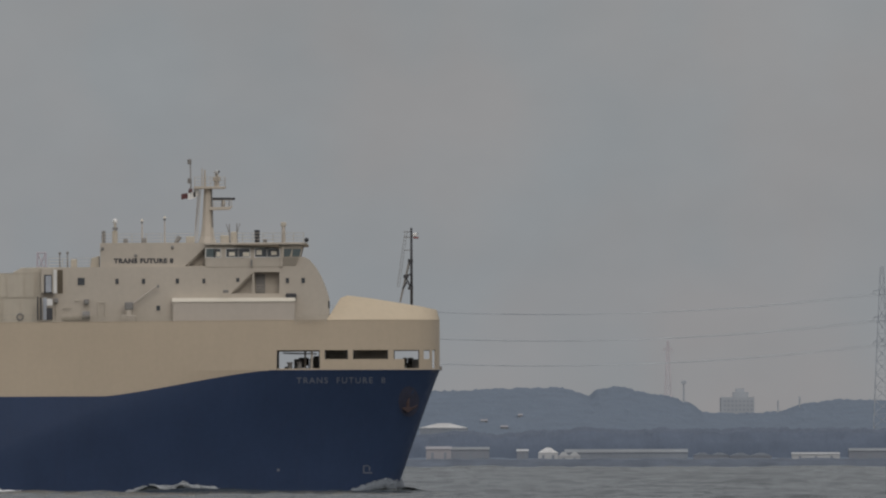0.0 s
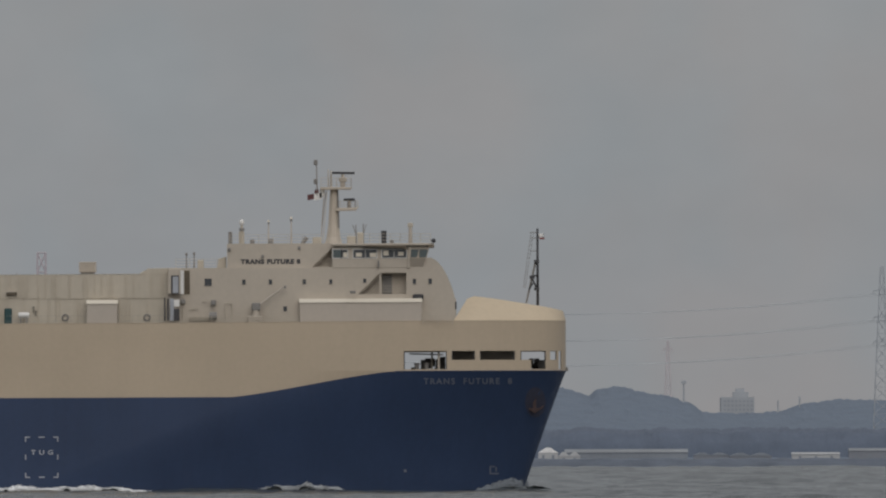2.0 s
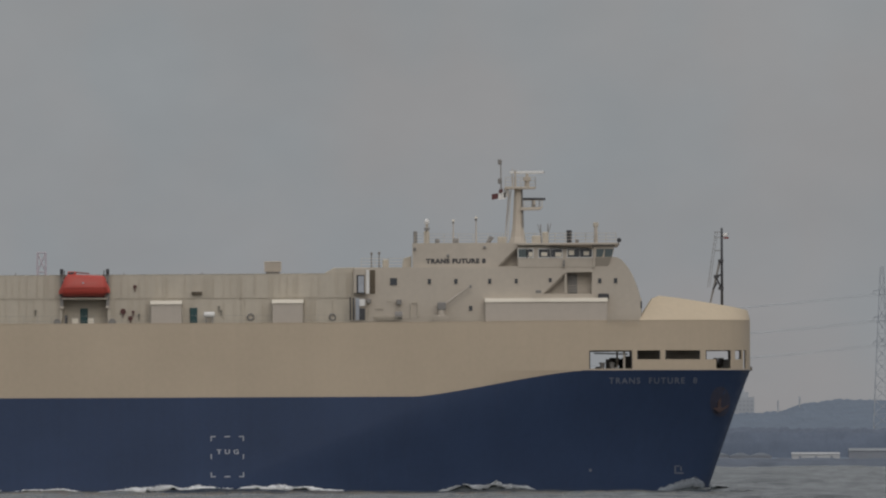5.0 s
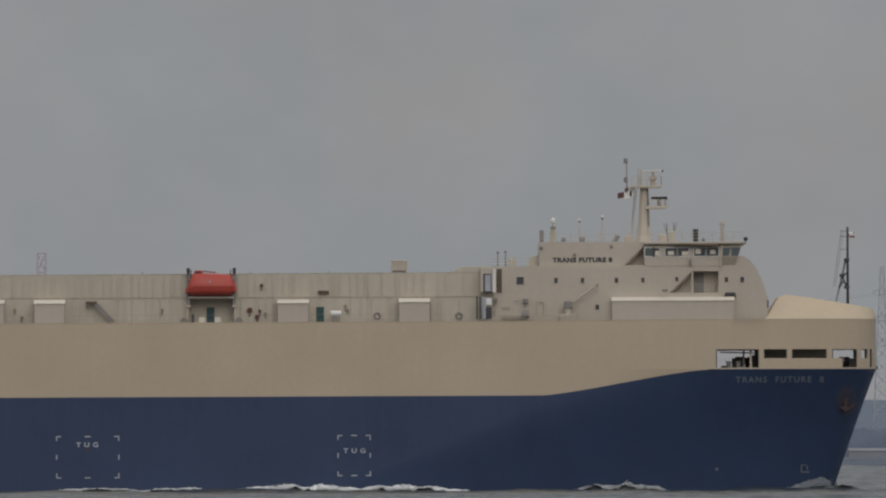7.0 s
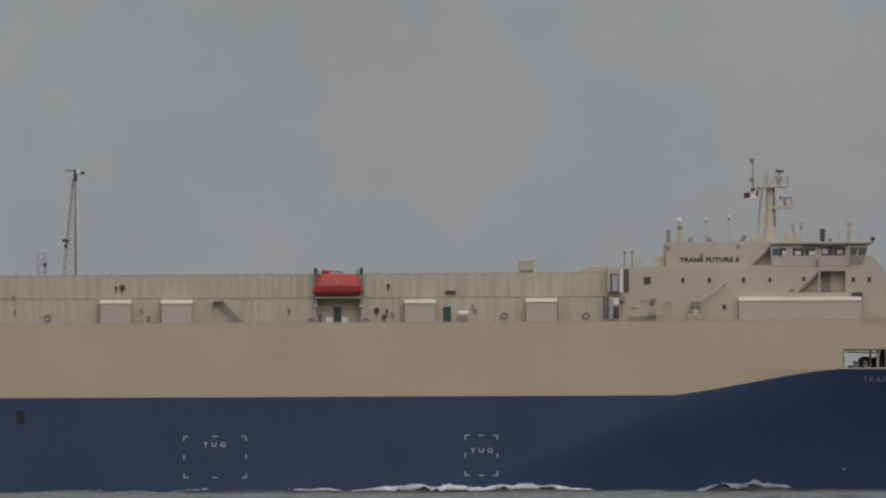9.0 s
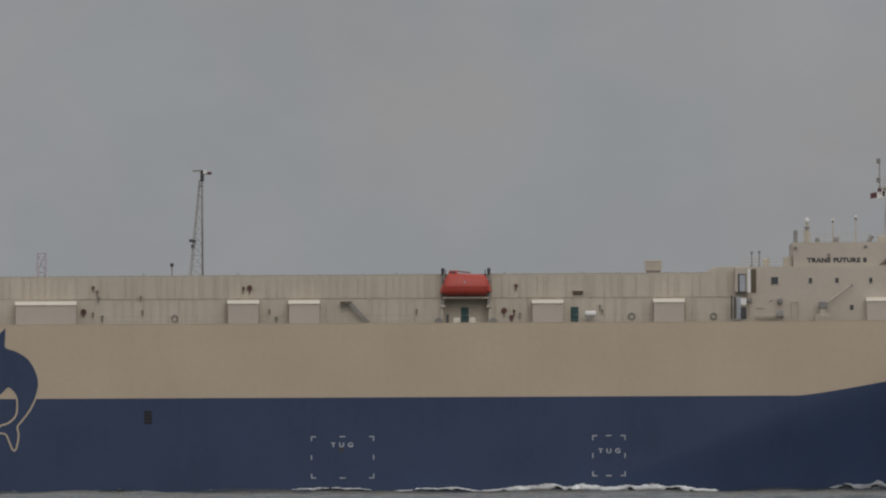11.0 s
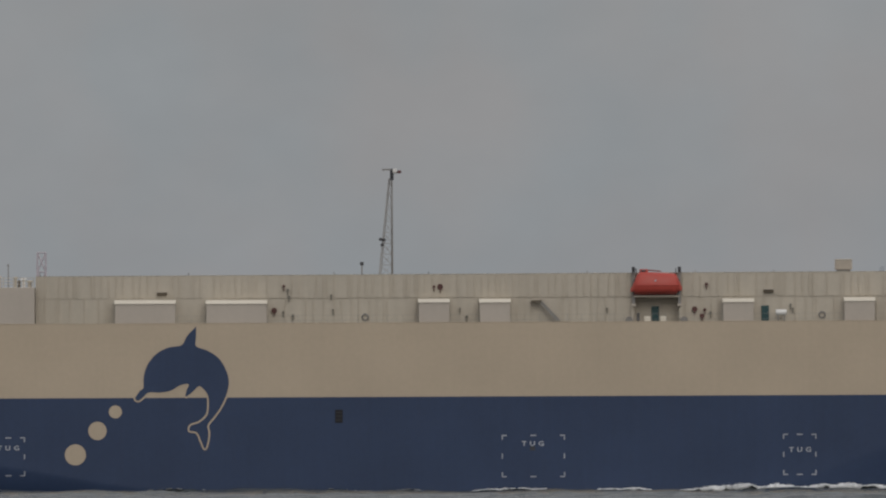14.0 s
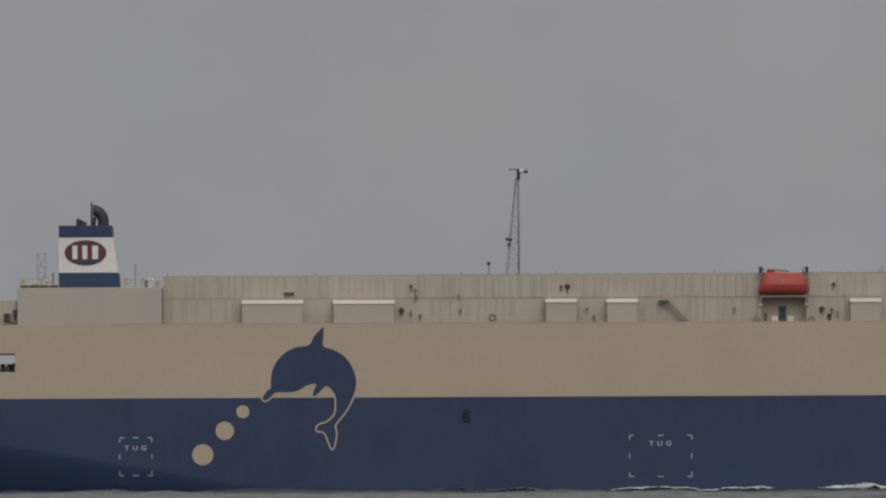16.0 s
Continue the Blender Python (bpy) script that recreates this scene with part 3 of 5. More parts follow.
def tug_mark(u0, u1, z0, z1, tu, tz):
    """Dashed square with the word for where tugs may push."""
    w, s = 0.13, 0.56
    um, zm = (u0 + u1) / 2, (z0 + z1) / 2
    shapes = []
    for u, du in ((u0, 1), (u1, -1)):
        for z, dz in ((z0, 1), (z1, -1)):
            shapes.append(rect(*sorted((u, u + du * s)), *sorted((z, z + dz * w))))
            shapes.append(rect(*sorted((u, u + du * w)), *sorted((z + dz * (w + 0.01), z + dz * s))))
        shapes.append(rect(*sorted((u, u + du * w)), zm - 0.28, zm + 0.28))
    for z, dz in ((z0, 1), (z1, -1)):
        shapes.append(rect(um - 0.33, um + 0.33, *sorted((z, z + dz * w))))
    for shape in shapes:
        on_hull("tug_mark_dash", [shape], MARK, 0.04)
    if u1 - u0 > 5:
        on_hull("scuff_plate", [rect(tu - 0.3, tu + 0.25, tz - 0.75, tz - 0.32)], DARK, 0.045, "dark scuffed plate")
    lettering("tug_letter", "TUG", tu - 1.22, tu + 1.22, tz - 0.26, 0.53, TUG_WHITE, 0.04, "worn white capital letter", spread=1.8, bold=0.022)


tug_mark(-91.09, -84.09, 1.43, 6.12, -87.65, 5.15)
tug_mark(-59.97, -56.28, 1.55, 6.11, -58.09, 4.36)
tug_mark(-147.50, -143.81, 1.78, 6.09, -145.68, 4.90)


def curve_through(points, steps=5):
    out, n = [], len(points)
    for i in range(n):
        p0, p1, p2, p3 = (Vector(points[(i + k - 1) % n]) for k in range(4))
        for s in range(steps):
            t = s / steps
            out.append(0.5 * ((2 * p1) + (p2 - p0) * t + (2 * p0 - 5 * p1 + 4 * p2 - p3) * t * t + (3 * p1 - p0 - 3 * p2 + p3) * t ** 3))
    return out


def dolphin():
    """Painted leaping dolphin, in tenths of a metre from its beak, traced as a soft outline."""
    body = [(0, 0), (5, 8), (9, 11.5), (9.5, 24), (14, 37.5), (24, 49), (37, 55.5), (51, 58), (57, 68), (66.5, 77.5), (67, 76), (66.8, 66), (67, 56.5), (79, 52), (91, 44), (99, 31.5), (102.5, 18), (100, 4.5),
            (94, -9), (86, -20.5), (79, -29.5), (80, -38), (79, -47.5), (76, -55.5), (72, -47), (67.5, -37.5), (59.5, -35.5), (61, -30), (70.5, -26.5), (79, -18), (80.5, -5), (79, 4), (74, 10.5),
            (69.5, 13), (63.5, 7.5), (55.5, 1.5), (56, 8), (58.5, 15.2), (49, 14), (39.5, 8.5), (28, 6.3), (15, 6.3), (9.5, 2), (4, -2.5)]
    u0, z0 = -131.61, 10.34
    line = curve_through([Vector((x * 0.1 * 1.012, z * 0.1 * 1.012)) for x, z in body], 4)
    n = len(line)
    wide = []
    for i in range(n):
        d = line[(i + 1) % n] - line[i - 1]
        d = d.normalized() if d.length else Vector((1, 0))
        wide.append(line[i] + Vector((-d.y, d.x)) * 0.19)
    on_hull("emblem_outline", [[(u0 + p.x, z0 + p.y) for p in wide]], BEIGE, 0.03, "cream outline of the dolphin emblem")
    on_hull("dolphin_emblem", [[(u0 + p.x, z0 + p.y) for p in line]], BLUE, 0.05, "navy painted leaping dolphin emblem")
    for u, z, r in ((-133.80, 8.85, 0.72), (-135.80, 6.76, 1.02), (-138.25, 4.12, 1.17)):
        on_hull("emblem_bubble", [[(u + r * math.cos(a * math.pi / 16), z + r * math.sin(a * math.pi / 16)) for a in range(32)]], BEIGE, 0.03, "round cream spot")


dolphin()

# ---------------------------------------------------------------- ship: fittings on the hull


RIDERS = []


def rider(ob, label, category, group=""):
    """A loose thing that travels with the ship."""
    RIDERS.append(ob)
    return tagged(ob, label, category, group)


def porthole(parent, u, z, w, h, y, frame_mat=None):
    f = part("window", box(bmesh.new(), u - w / 2 - 0.06, u + w / 2 + 0.06, y - 0.05, y + 0.03, z - h / 2 - 0.06, z + h / 2 + 0.06), frame_mat or HOUSE, parent)
    part("pane", box(bmesh.new(), u - w / 2, u + w / 2, y - 0.07, y - 0.04, z - h / 2, z + h / 2), GLASS, f, "dark glass")
    return f


def hull_fittings():
    # anchor housed in its pocket on the bow
    u, z = -3.54, 9.59
    cell = lambda r, a: (u + 0.1 + 1.15 * r * math.cos(a * math.pi / 8), z + 0.1 + 1.7 * r * math.sin(a * math.pi / 8))
    on_hull("anchor_pocket", [[cell(r + 0.01, a), cell(r + 0.25, a), cell(r + 0.25, a + 1), cell(r + 0.01, a + 1)] for r in (0.0, 0.25, 0.5, 0.75) for a in range(16)], POCKET, 0.05, "rust-stained anchor pocket")
    y = HALF - half_breadth(u, z)
    anchor = part("anchor", box(bmesh.new(), u - 0.18, u + 0.18, y - 0.25, y + 0.3, z - 0.9, z + 1.5), RUST, ship, "rusty bower anchor in its pocket", bevel=0.06)
    bm = bmesh.new()
    prism(bm, [(u - 1.1, z - 0.2), (u - 0.95, z - 0.5), (u, z - 1.15), (u + 0.95, z - 0.5), (u + 1.1, z - 0.2), (u + 0.5, z - 0.55), (u - 0.5, z - 0.55)], y - 0.3, y + 0.3)
    part("fluke", bm, RUST, anchor, bevel=0.04)
    part("hawse_pipe", ring(bmesh.new(), (u, y - 0.1, z + 1.4), 0.55, 0.16), BLUE, anchor, smooth=True)
    # bow thruster sign and a small fixed light
    u, z = -8.06, 2.17
    on_hull("thruster_mark", [rect(u - 0.5, u - 0.36, z - 0.45, z + 0.45), rect(u - 0.34, u + 0.5, z - 0.45, z - 0.32), rect(u - 0.34, u + 0.1, z + 0.34, z + 0.45), rect(u + 0.15, u + 0.28, z - 0.15, z + 0.35)], NAME_PALE, 0.05, "worn white bow thruster sign")
    u, z = -17.94, 2.15
    on_hull("draught_spot", [rect(u - 0.15, u + 0.15, z - 0.15, z + 0.15)], NAME_PALE, 0.05, "small pale spot")
    # dark recess amidships
    # recess amidships: a proud box, its near-black colour standing for the shade inside
    u, z = -109.08, 8.27
    b = part("side_recess", box(bmesh.new(), u - 0.42, u + 0.42, -0.06, 0.3, z - 0.72, z + 0.72), RECESS_BLACK, ship, "rectangular recess in the plating, its shade painted near-black", bevel=0.04)
    for k in range(3):
        part("rung", box(bmesh.new(), u - 0.35, u + 0.35, -0.10, -0.02, z - 0.45 + 0.42 * k, z - 0.38 + 0.42 * k), DARK, b)
    # weld lines of the shell plating
    bm = bmesh.new()
    for z in (15.1, 17.0):
        box(bm, -163.5, -31, -0.012, 0.01, z, z + 0.035)
    part("plate_seam", bm, BEIGE, ship)
    bm = bmesh.new()
    for z in (3.2, 6.4):
        box(bm, -136, -62, -0.012, 0.01, z, z + 0.04)
    part("plate_seam", bm, BLUE, ship)


hull_fittings()


def winch(u, y, z, s=1.0):
    w = part("mooring_winch", box(bmesh.new(), u - 0.9 * s, u + 0.9 * s, y - 0.6, y + 0.6, z, z + 0.25), STEEL, ship, "grey mooring winch")
    for k in (-0.55, 0.45):
        part("drum", rod(bmesh.new(), (u + k * s - 0.25, y, z + 0.85), (u + k * s + 0.25, y, z + 0.85), 0.55, seg=14), STEEL, w)
    for k in (-0.9, -0.05, 0.8):
        part("bracket", box(bmesh.new(), u + k * s, u + k * s + 0.1, y - 0.4, y + 0.4, z + 0.2, z + 1.35), DARK, w)


def mooring_deck():
    z = KNUCKLE + 0.05
    # store room amidships in the forecastle, dark behind the two narrow slots
    part("deck_store", box(bmesh.new(), -13.09, -5.41, 8.5, 19.1, z, DECK_Z - 0.5), GREY_BOX, ship, "store room under the forecastle deck")
    winch(-14.59, 11.0, z, 0.9)
    winch(-3.53, 13.0, z, 0.6)
    for px in (-16.59, -15.53):
        b = part("bollard", rod(bmesh.new(), (px, 3.0, z), (px, 3.0, z + 0.75), 0.26, seg=12), STEEL, ship, "grey mooring bollard")
        part("cap", rod(bmesh.new(), (px, 3.0, z + 0.75), (px, 3.0, z + 0.88), 0.36, seg=12), STEEL, b)
    for px, w, y in ((-14.16, 0.12, 2.2), (-14.91, 0.1, 5.0), (-2.09, 0.15, 9.0)):
        part("pillar", box(bmesh.new(), px - w, px + w, y, y + 0.25, z, DECK_Z - 0.5), HOUSE, ship)
    part("control_stand", box(bmesh.new(), -16.16, -15.34, 7.0, 8.0, z, z + 1.25), STEEL, ship, "winch control stand", bevel=0.05)
    for px, w, lo, hi, y in ((536, 0.55, 0.55, 1.45, 13.0), (552, 0.35, 0.0, 1.3, 15.0), (559, 0.3, 0.0, 1.6, 9.0), (507, 0.3, 0.0, 0.45, 12.0), (735, 0.4, 0.0, 1.2, 11.0), (724, 0.3, 0.0, 0.8, 14.0)):
        x = -48.66 + px / 16
        part("mooring_gear", box(bmesh.new(), x - w, x + w, y, y + 0.8, z + lo, z + hi), STEEL, ship, "grey mooring machinery", bevel=0.08)
    part("cable_pipe", rod(bmesh.new(), (-17.41, 12, HEAD - 0.25), (-13.66, 12, HEAD - 0.35), 0.07), STEEL, ship)
    # fairlead rollers on the stem
    bm = bmesh.new()
    for k in (-0.15, 0.12):
        rod(bm, (k, HALF, KNUCKLE), (k, HALF, KNUCKLE + 0.45), 0.13, seg=10)
    part("fairlead", bm, STEEL, ship, "stem fairlead rollers")
    # dark frames of the openings
    for a, b, lo, hi in OPENINGS[:4]:
        for p, q in ((a, a + 0.1), (b - 0.1, b)):
            y = HALF - half_breadth((p + q) / 2, hi)
            part("opening_frame", box(bmesh.new(), p, q, y - 0.03, y + 0.35, lo, hi), DARK, ship, "dark edge of a mooring opening")
    winch(-160.03, 6.0, 12.9, 0.8)
    for px, w, lo, hi, mat in ((4, 0.35, 0.0, 0.9, GREEN), (12, 0.3, 0.4, 1.2, STEEL), (20, 0.4, 0.3, 0.8, GREEN), (24, 0.15, 0.0, 1.6, STEEL), (8, 0.5, 0.0, 0.4, DARK)):
        x = -160.66 + px / 16
        part("mooring_gear", box(bmesh.new(), x - w, x + w, 3.0, 3.7, 12.8 + lo, 12.8 + hi), mat, ship, "grey-green mooring machinery", bevel=0.06)


mooring_deck()


def forecastle_cover():
    """Sloping whaleback over the bow."""
    us = [-12.52] + [-23 + 23 * math.sin(math.pi / 2 * i / 40) for i in range(41)]
    us = sorted(u for u in us if u >= -12.52 - 0.01)
    u_end = us[0]
    bm = bmesh.new()
    rows = []
    z0 = DECK_Z - 0.03
    u_crest = -10.76
    for u in us:
        b = max(half_breadth(u, 18.0) - 0.1, 0.02)
        ridge = np.interp(u, [u_end, u_crest, -8.0, -2.08, -0.3, 0.0], [z0, 21.56, 21.23, 20.27, 19.89, z0 + 0.1])
        rise = ridge - z0
        ins = min(b * 0.8, rise * 1.5)
        prof = [(b, 0), (b - ins * 0.5, 0.5), (b - ins, 1.0)]
        prof = prof + [(-x, h) for x, h in reversed(prof)]
        rows.append([bm.verts.new((u, HALF - x, z0 + rise * h)) for x, h in prof])
    for p, q in zip(rows, rows[1:]):
        for k in range(len(p) - 1):
            bm.faces.new((p[k], p[k + 1], q[k + 1], q[k]))
    bm.faces.new(rows[-1])
    bmesh.ops.remove_doubles(bm, verts=bm.verts, dist=0.002)
    ob = part("forecastle_cover", bm, WHALEBACK, ship, "sloping pale yellowish whaleback over the bow, top light in its colour")
    mod = ob.modifiers.new("plate", "SOLIDIFY")
    mod.thickness, mod.offset = 0.06, -1


forecastle_cover()


def foremast():
    y = HALF
    x, zb, zt = -3.22, 20.34, 28.90
    m = part("foremast", rod(bmesh.new(), (x, y, zb), (x, y, zt), 0.155, 0.12), DARK, ship, "black foremast with a leaning ladder leg", True)
    part("leg", rod(bmesh.new(), (-3.44, y + 0.1, 25.21), (-4.51, y + 0.4, 20.59), 0.13, 0.1), STEEL, m)
    for (a, b, c, d) in ((-3.76, 23.59, -3.26, 23.71), (-3.88, 23.46, -3.26, 22.09), (-4.20, 22.09, -3.76, 22.84)):
        part("brace", rod(bmesh.new(), (a, y, b), (c, y, d), 0.1), DARK, m)
    for a, b in ((-3.32, 25.21), (-3.82, 23.46), (-3.32, 22.15)):
        part("platform", box(bmesh.new(), a - 0.3, a + 0.28, y - 0.4, y + 0.4, b - 0.15, b + 0.2), DARK, m)
    bm = bmesh.new()
    p, q = Vector((-3.93, y - 0.3, 28.46)), Vector((-4.82, y - 0.3, 22.34))
    rod(bm, p, q, 0.025, seg=4), rod(bm, p + Vector((0.25, 0.5, 0)), q + Vector((0.25, 0.5, 0)), 0.02, seg=4)
    for i in range(14):
        f = p.lerp(q, i / 13)
        rod(bm, f, f + Vector((0.25, 0.5, 0)), 0.018, seg=4)
    for h in (28.46, 27.84, 26.40):
        rod(bm, (-4.06, y - 0.2, h), (x, y, h), 0.04, seg=4)
    part("ladder", bm, STEEL, m)
    part("masthead_lamp", box(bmesh.new(), x + 0.15, x + 0.65, y - 0.25, y + 0.25, 27.96, 28.33), WHITE, m, "white lamp housing", bevel=0.08)
    part("side_lamp", box(bmesh.new(), x + 0.2, x + 0.8, y - 0.2, y + 0.2, 27.70, 27.90), RED, m, "dull red lamp housing", bevel=0.05)
    part("lamp_bracket", rod(bmesh.new(), (x, y, 27.96), (x + 0.75, y, 28.27), 0.05), DARK, m)


foremast()
bpy.data.objects["foremast"].location = (0.12, 0, 0.17)

# ---------------------------------------------------------------- ship: accommodation and bridge
FACE = 2.2


def slab(name, outline, y0, y1, mat, parent, label="", bevel=0.05):
    return part(name, prism(bmesh.new(), outline, y0, y1), mat, parent, label, bevel=bevel)


def inside(p, loop):
    """Is the point within the outline?"""
    odd = False
    for (ax, az), (bx, bz) in zip(loop, loop[1:] + loop[:1]):
        if (az > p.y) != (bz > p.y) and p.x < ax + (p.y - az) / (bz - az) * (bx - ax):
            odd = not odd
    return odd


def pierced(name, outline, holes, y0, y1, mat, parent, label=""):
    """A thick wall with real openings: side outlines of (x, z), from y0 back to y1."""
    loops = [outline, *holes]
    pts, edges = [], []
    for loop in loops:
        k = len(pts)
        pts += [Vector(p) for p in loop]
        edges += [(k + i, k + (i + 1) % len(loop)) for i in range(len(loop))]
    got = delaunay_2d_cdt(pts, edges, [], 1, 1e-5)
    faces = [f for f in got[2] if not any(inside(sum((got[0][i] for i in f), Vector((0, 0))) / len(f), h) for h in holes)]
    bm = bmesh.new()
    for y in (y0, y1):
        vs = [bm.verts.new((p.x, y, p.y)) for p in got[0]]
        for f in faces:
            bm.faces.new([vs[i] for i in f])
    for loop in loops:
        a = [bm.verts.new((x, y0, z)) for x, z in loop]
        b = [bm.verts.new((x, y1, z)) for x, z in loop]
        for i in range(len(loop)):
            j = (i + 1) % len(loop)
            bm.faces.new((a[i], a[j], b[j], b[i]))
    bmesh.ops.remove_doubles(bm, verts=bm.verts, dist=0.0005)
    return part(name, bm, mat, parent, label)


def accommodation():
    lo = DECK_Z - 0.5
    zt = 24.71
    shape = [(-44.08, lo), (-12.33, lo), (-12.33, 21.24), (-12.50, 21.93), (-12.80, 22.81), (-13.23, 23.81), (-13.69, 24.62), (-14.32, 25.37),
             (-14.94, 25.75), (-16.69, 25.76), (-17.94, zt), (-44.07, zt)]
    porch = [(-23.08, 21.73), (-17.51, 21.70), (-17.51, 24.08), (-20.63, 24.09)]
    house = slab("accommodation_block", shape, FACE + 1.6, 25.4, HOUSE, ship, "pale cream accommodation block")
    pierced("side_wall", shape, [porch], FACE, FACE + 1.6, HOUSE, house)
    # cheek of the front, bulging outward like a rounded corner
    bm = bmesh.new()
    rod(bm, (-12.45, FACE + 0.6, lo), (-12.45, FACE + 0.6, 21.18), 0.25, seg=10)
    part("corner_post", bm, HOUSE, house)
    part("front_locker", box(bmesh.new(), -12.42, -12.16, FACE + 0.3, FACE + 0.9, 20.05, 20.85), DARK, house, "dark locker on the front", bevel=0.04)
    # square windows of the cabins
    for px, w, h in ((752.5, 0.78, 0.80), (816, 0.36, 0.55), (863, 0.36, 0.55), (923, 0.36, 0.55), (970, 0.32, 0.5), (1118, 0.36, 0.55), (1146, 0.38, 0.58)):
        u = -86.70 + px / 16
        porthole(house, u, 23.13, w, h, FACE)
    porthole(house, -31.14, 20.14, 0.4, 0.55, FACE)
    porthole(house, -22.32, 23.22, 0.34, 0.45, FACE)
    # navigation deck house with the name board
    nz = 27.39
    shape = [(-37.57, zt + 0.004), (-25.76, zt + 0.004), (-25.75, nz), (-37.56, nz)]
    nook = [(-28.13, 24.78), (-25.97, 24.77), (-25.97, 26.86)]
    nav = slab("navigation_house", shape, FACE + 1.9, 25.0, HOUSE, ship, "cream navigation deck house")
    pierced("side_wall", shape, [nook], FACE + 0.4, FACE + 1.9, HOUSE, nav)
    slab("locker", [(-38.69, zt + 0.004), (-37.69, zt + 0.004), (-37.69, 25.98), (-38.56, 25.73)], FACE + 1.5, FACE + 4, CREAM, nav)
    lettering("name_letter", "TRANS FUTURE 8", -36.07, -29.44, 25.11, 0.56, NAME_INK, 0.03, "black raised name letter", y=FACE + 0.4, parent=nav, spread=1.12, bold=0.06)
    for (u, z) in ((-33.63, 25.96), (-29.56, 26.88), (-37.31, 26.73)):
        part("deck_lamp", box(bmesh.new(), u - 0.15, u + 0.15, FACE + 0.2, FACE + 0.5, z - 0.15, z + 0.18), STEEL, nav, bevel=0.04)
    # shaded stair up to the bridge wing
    stair(nav, -28.00, 24.81, -26.06, 26.68, FACE + 0.9, 1.3)
    # wheelhouse with its wing out to the side
    wb, wt = 24.63, 27.09
    wing = slab("wheelhouse", [(-25.88, wb), (-17.44, wb), (-17.44, wt), (-25.87, wt)], FACE - 0.05, 26.8, HOUSE, ship, "cream wheelhouse with a row of dark windows")
    y = FACE - 0.05
    z0, z1 = 25.78, 26.66
    for a, b, mat, blind in ((974, 988, GLASS_BLUE, None), (989.5, 999.5, GLASS, (0.25, 0.95, 0.05, 0.65)), (1010, 1030, GLASS, (0.22, 0.75, 0.12, 0.60)), (1032, 1051, GLASS, (0.38, 0.97, 0.05, 0.58)),
                             (1061, 1081, GLASS, (0.10, 0.58, 0.25, 0.88)), (1083, 1104, GLASS, (0.30, 0.76, 0.22, 0.72))):
        u0, u1 = -86.69 + a / 16, -86.69 + b / 16
        f = part("window", box(bmesh.new(), u0 - 0.09, u1 + 0.09, y - 0.05, y + 0.05, z0 - 0.09, z1 + 0.09), WHITE, wing)
        part("pane", box(bmesh.new(), u0, u1, y - 0.08, y - 0.04, z0, z1), mat, f, "dark glass")
        if blind:
            part("blind", box(bmesh.new(), u0 + (u1 - u0) * blind[0], u0 + (u1 - u0) * blind[1], y - 0.095, y - 0.082, z0 + (z1 - z0) * blind[2], z0 + (z1 - z0) * blind[3]), LID, f, "pale blind behind the glass")
    # brow over the windows and dark awning
    slab("brow", [(-25.94, wt), (-14.62, wt + 0.02), (-14.62, wt + 0.26), (-25.94, wt + 0.26)], FACE - 0.7, 27.0, HOUSE, wing)
    slab("awning", [(-22.62, 27.03), (-18.06, 26.77), (-17.69, 26.51), (-17.69, 27.08), (-22.00, 27.16)], FACE - 0.95, FACE - 0.25, BROWN, wing, "dark awning edge")
    slab("wing_post", [(-17.63, wb), (-17.32, wb), (-17.19, wt), (-17.50, wt)], FACE - 0.25, FACE + 0.2, HOUSE, wing)
    # forward raked windows
    slab("front_house", [(-17.38, 24.76), (-15.82, 24.76), (-15.19, wt), (-17.37, wt)], FACE - 0.04, 26.6, HOUSE, wing)
    for a, b in ((1111.5, 1125.5), (1126.5, 1142)):
        u0, u1 = -86.69 + a / 16, -86.69 + b / 16
        f = slab("window", [(u0 - 0.05, z0 - 0.05), (u1 - 0.15, z0 - 0.05), (u1 + 0.12, z1 + 0.08), (u0, z1 + 0.08)], FACE - 0.09, FACE, HOUSE, wing, "", 0)
        slab("pane", [(u0, z0), (u1 - 0.2, z0), (u1 + 0.04, z1), (u0 + 0.05, z1)], FACE - 0.13, FACE - 0.08, GLASS_BLUE, f, "blue-grey glass", 0)
    # apron under the raked windows, leaning inward to its foot
    bm = bmesh.new()
    vs = [bm.verts.new(p) for p in ((-17.30, FACE - 0.62, 25.68), (-15.62, FACE - 0.62, 25.68), (-15.86, FACE - 0.06, 24.80), (-17.30, FACE - 0.06, 24.80), (-17.30, FACE + 0.3, 25.68), (-15.62, FACE + 0.3, 25.68), (-15.86, FACE + 0.3, 24.80), (-17.30, FACE + 0.3, 24.80))]
    for f in ((0, 1, 2, 3), (4, 7, 6, 5), (0, 4, 5, 1), (3, 2, 6, 7), (0, 3, 7, 4), (1, 5, 6, 2)):
        bm.faces.new([vs[i] for i in f])
    part("wing_apron", bm, HOUSE, wing)
    # open porch in the side with its stair
    pz0, pz1 = 21.71, 24.08
    u0, u1 = -20.70, -17.51
    for u in (u0, u1 - 0.2):
        part("porch_pillar", box(bmesh.new(), u, u + 0.2, FACE - 0.03, FACE + 0.18, pz0, pz1), HOUSE, house)
    part("porch_door", box(bmesh.new(), -20.38, -19.32, FACE + 1.5, FACE + 1.58, pz0 + 0.05, pz1 - 0.2), STEEL, house, "dark grey door in shade", bevel=0.03)
    stair(house, -22.95, 21.79, -20.69, 23.90, FACE + 0.5, 1.25)
    part("porch_rail", rail(bmesh.new(), [(u0 + 0.2, FACE + 0.1, pz0), (u1 - 0.2, FACE + 0.1, pz0)], 0.9, 1.2), HOUSE, house)
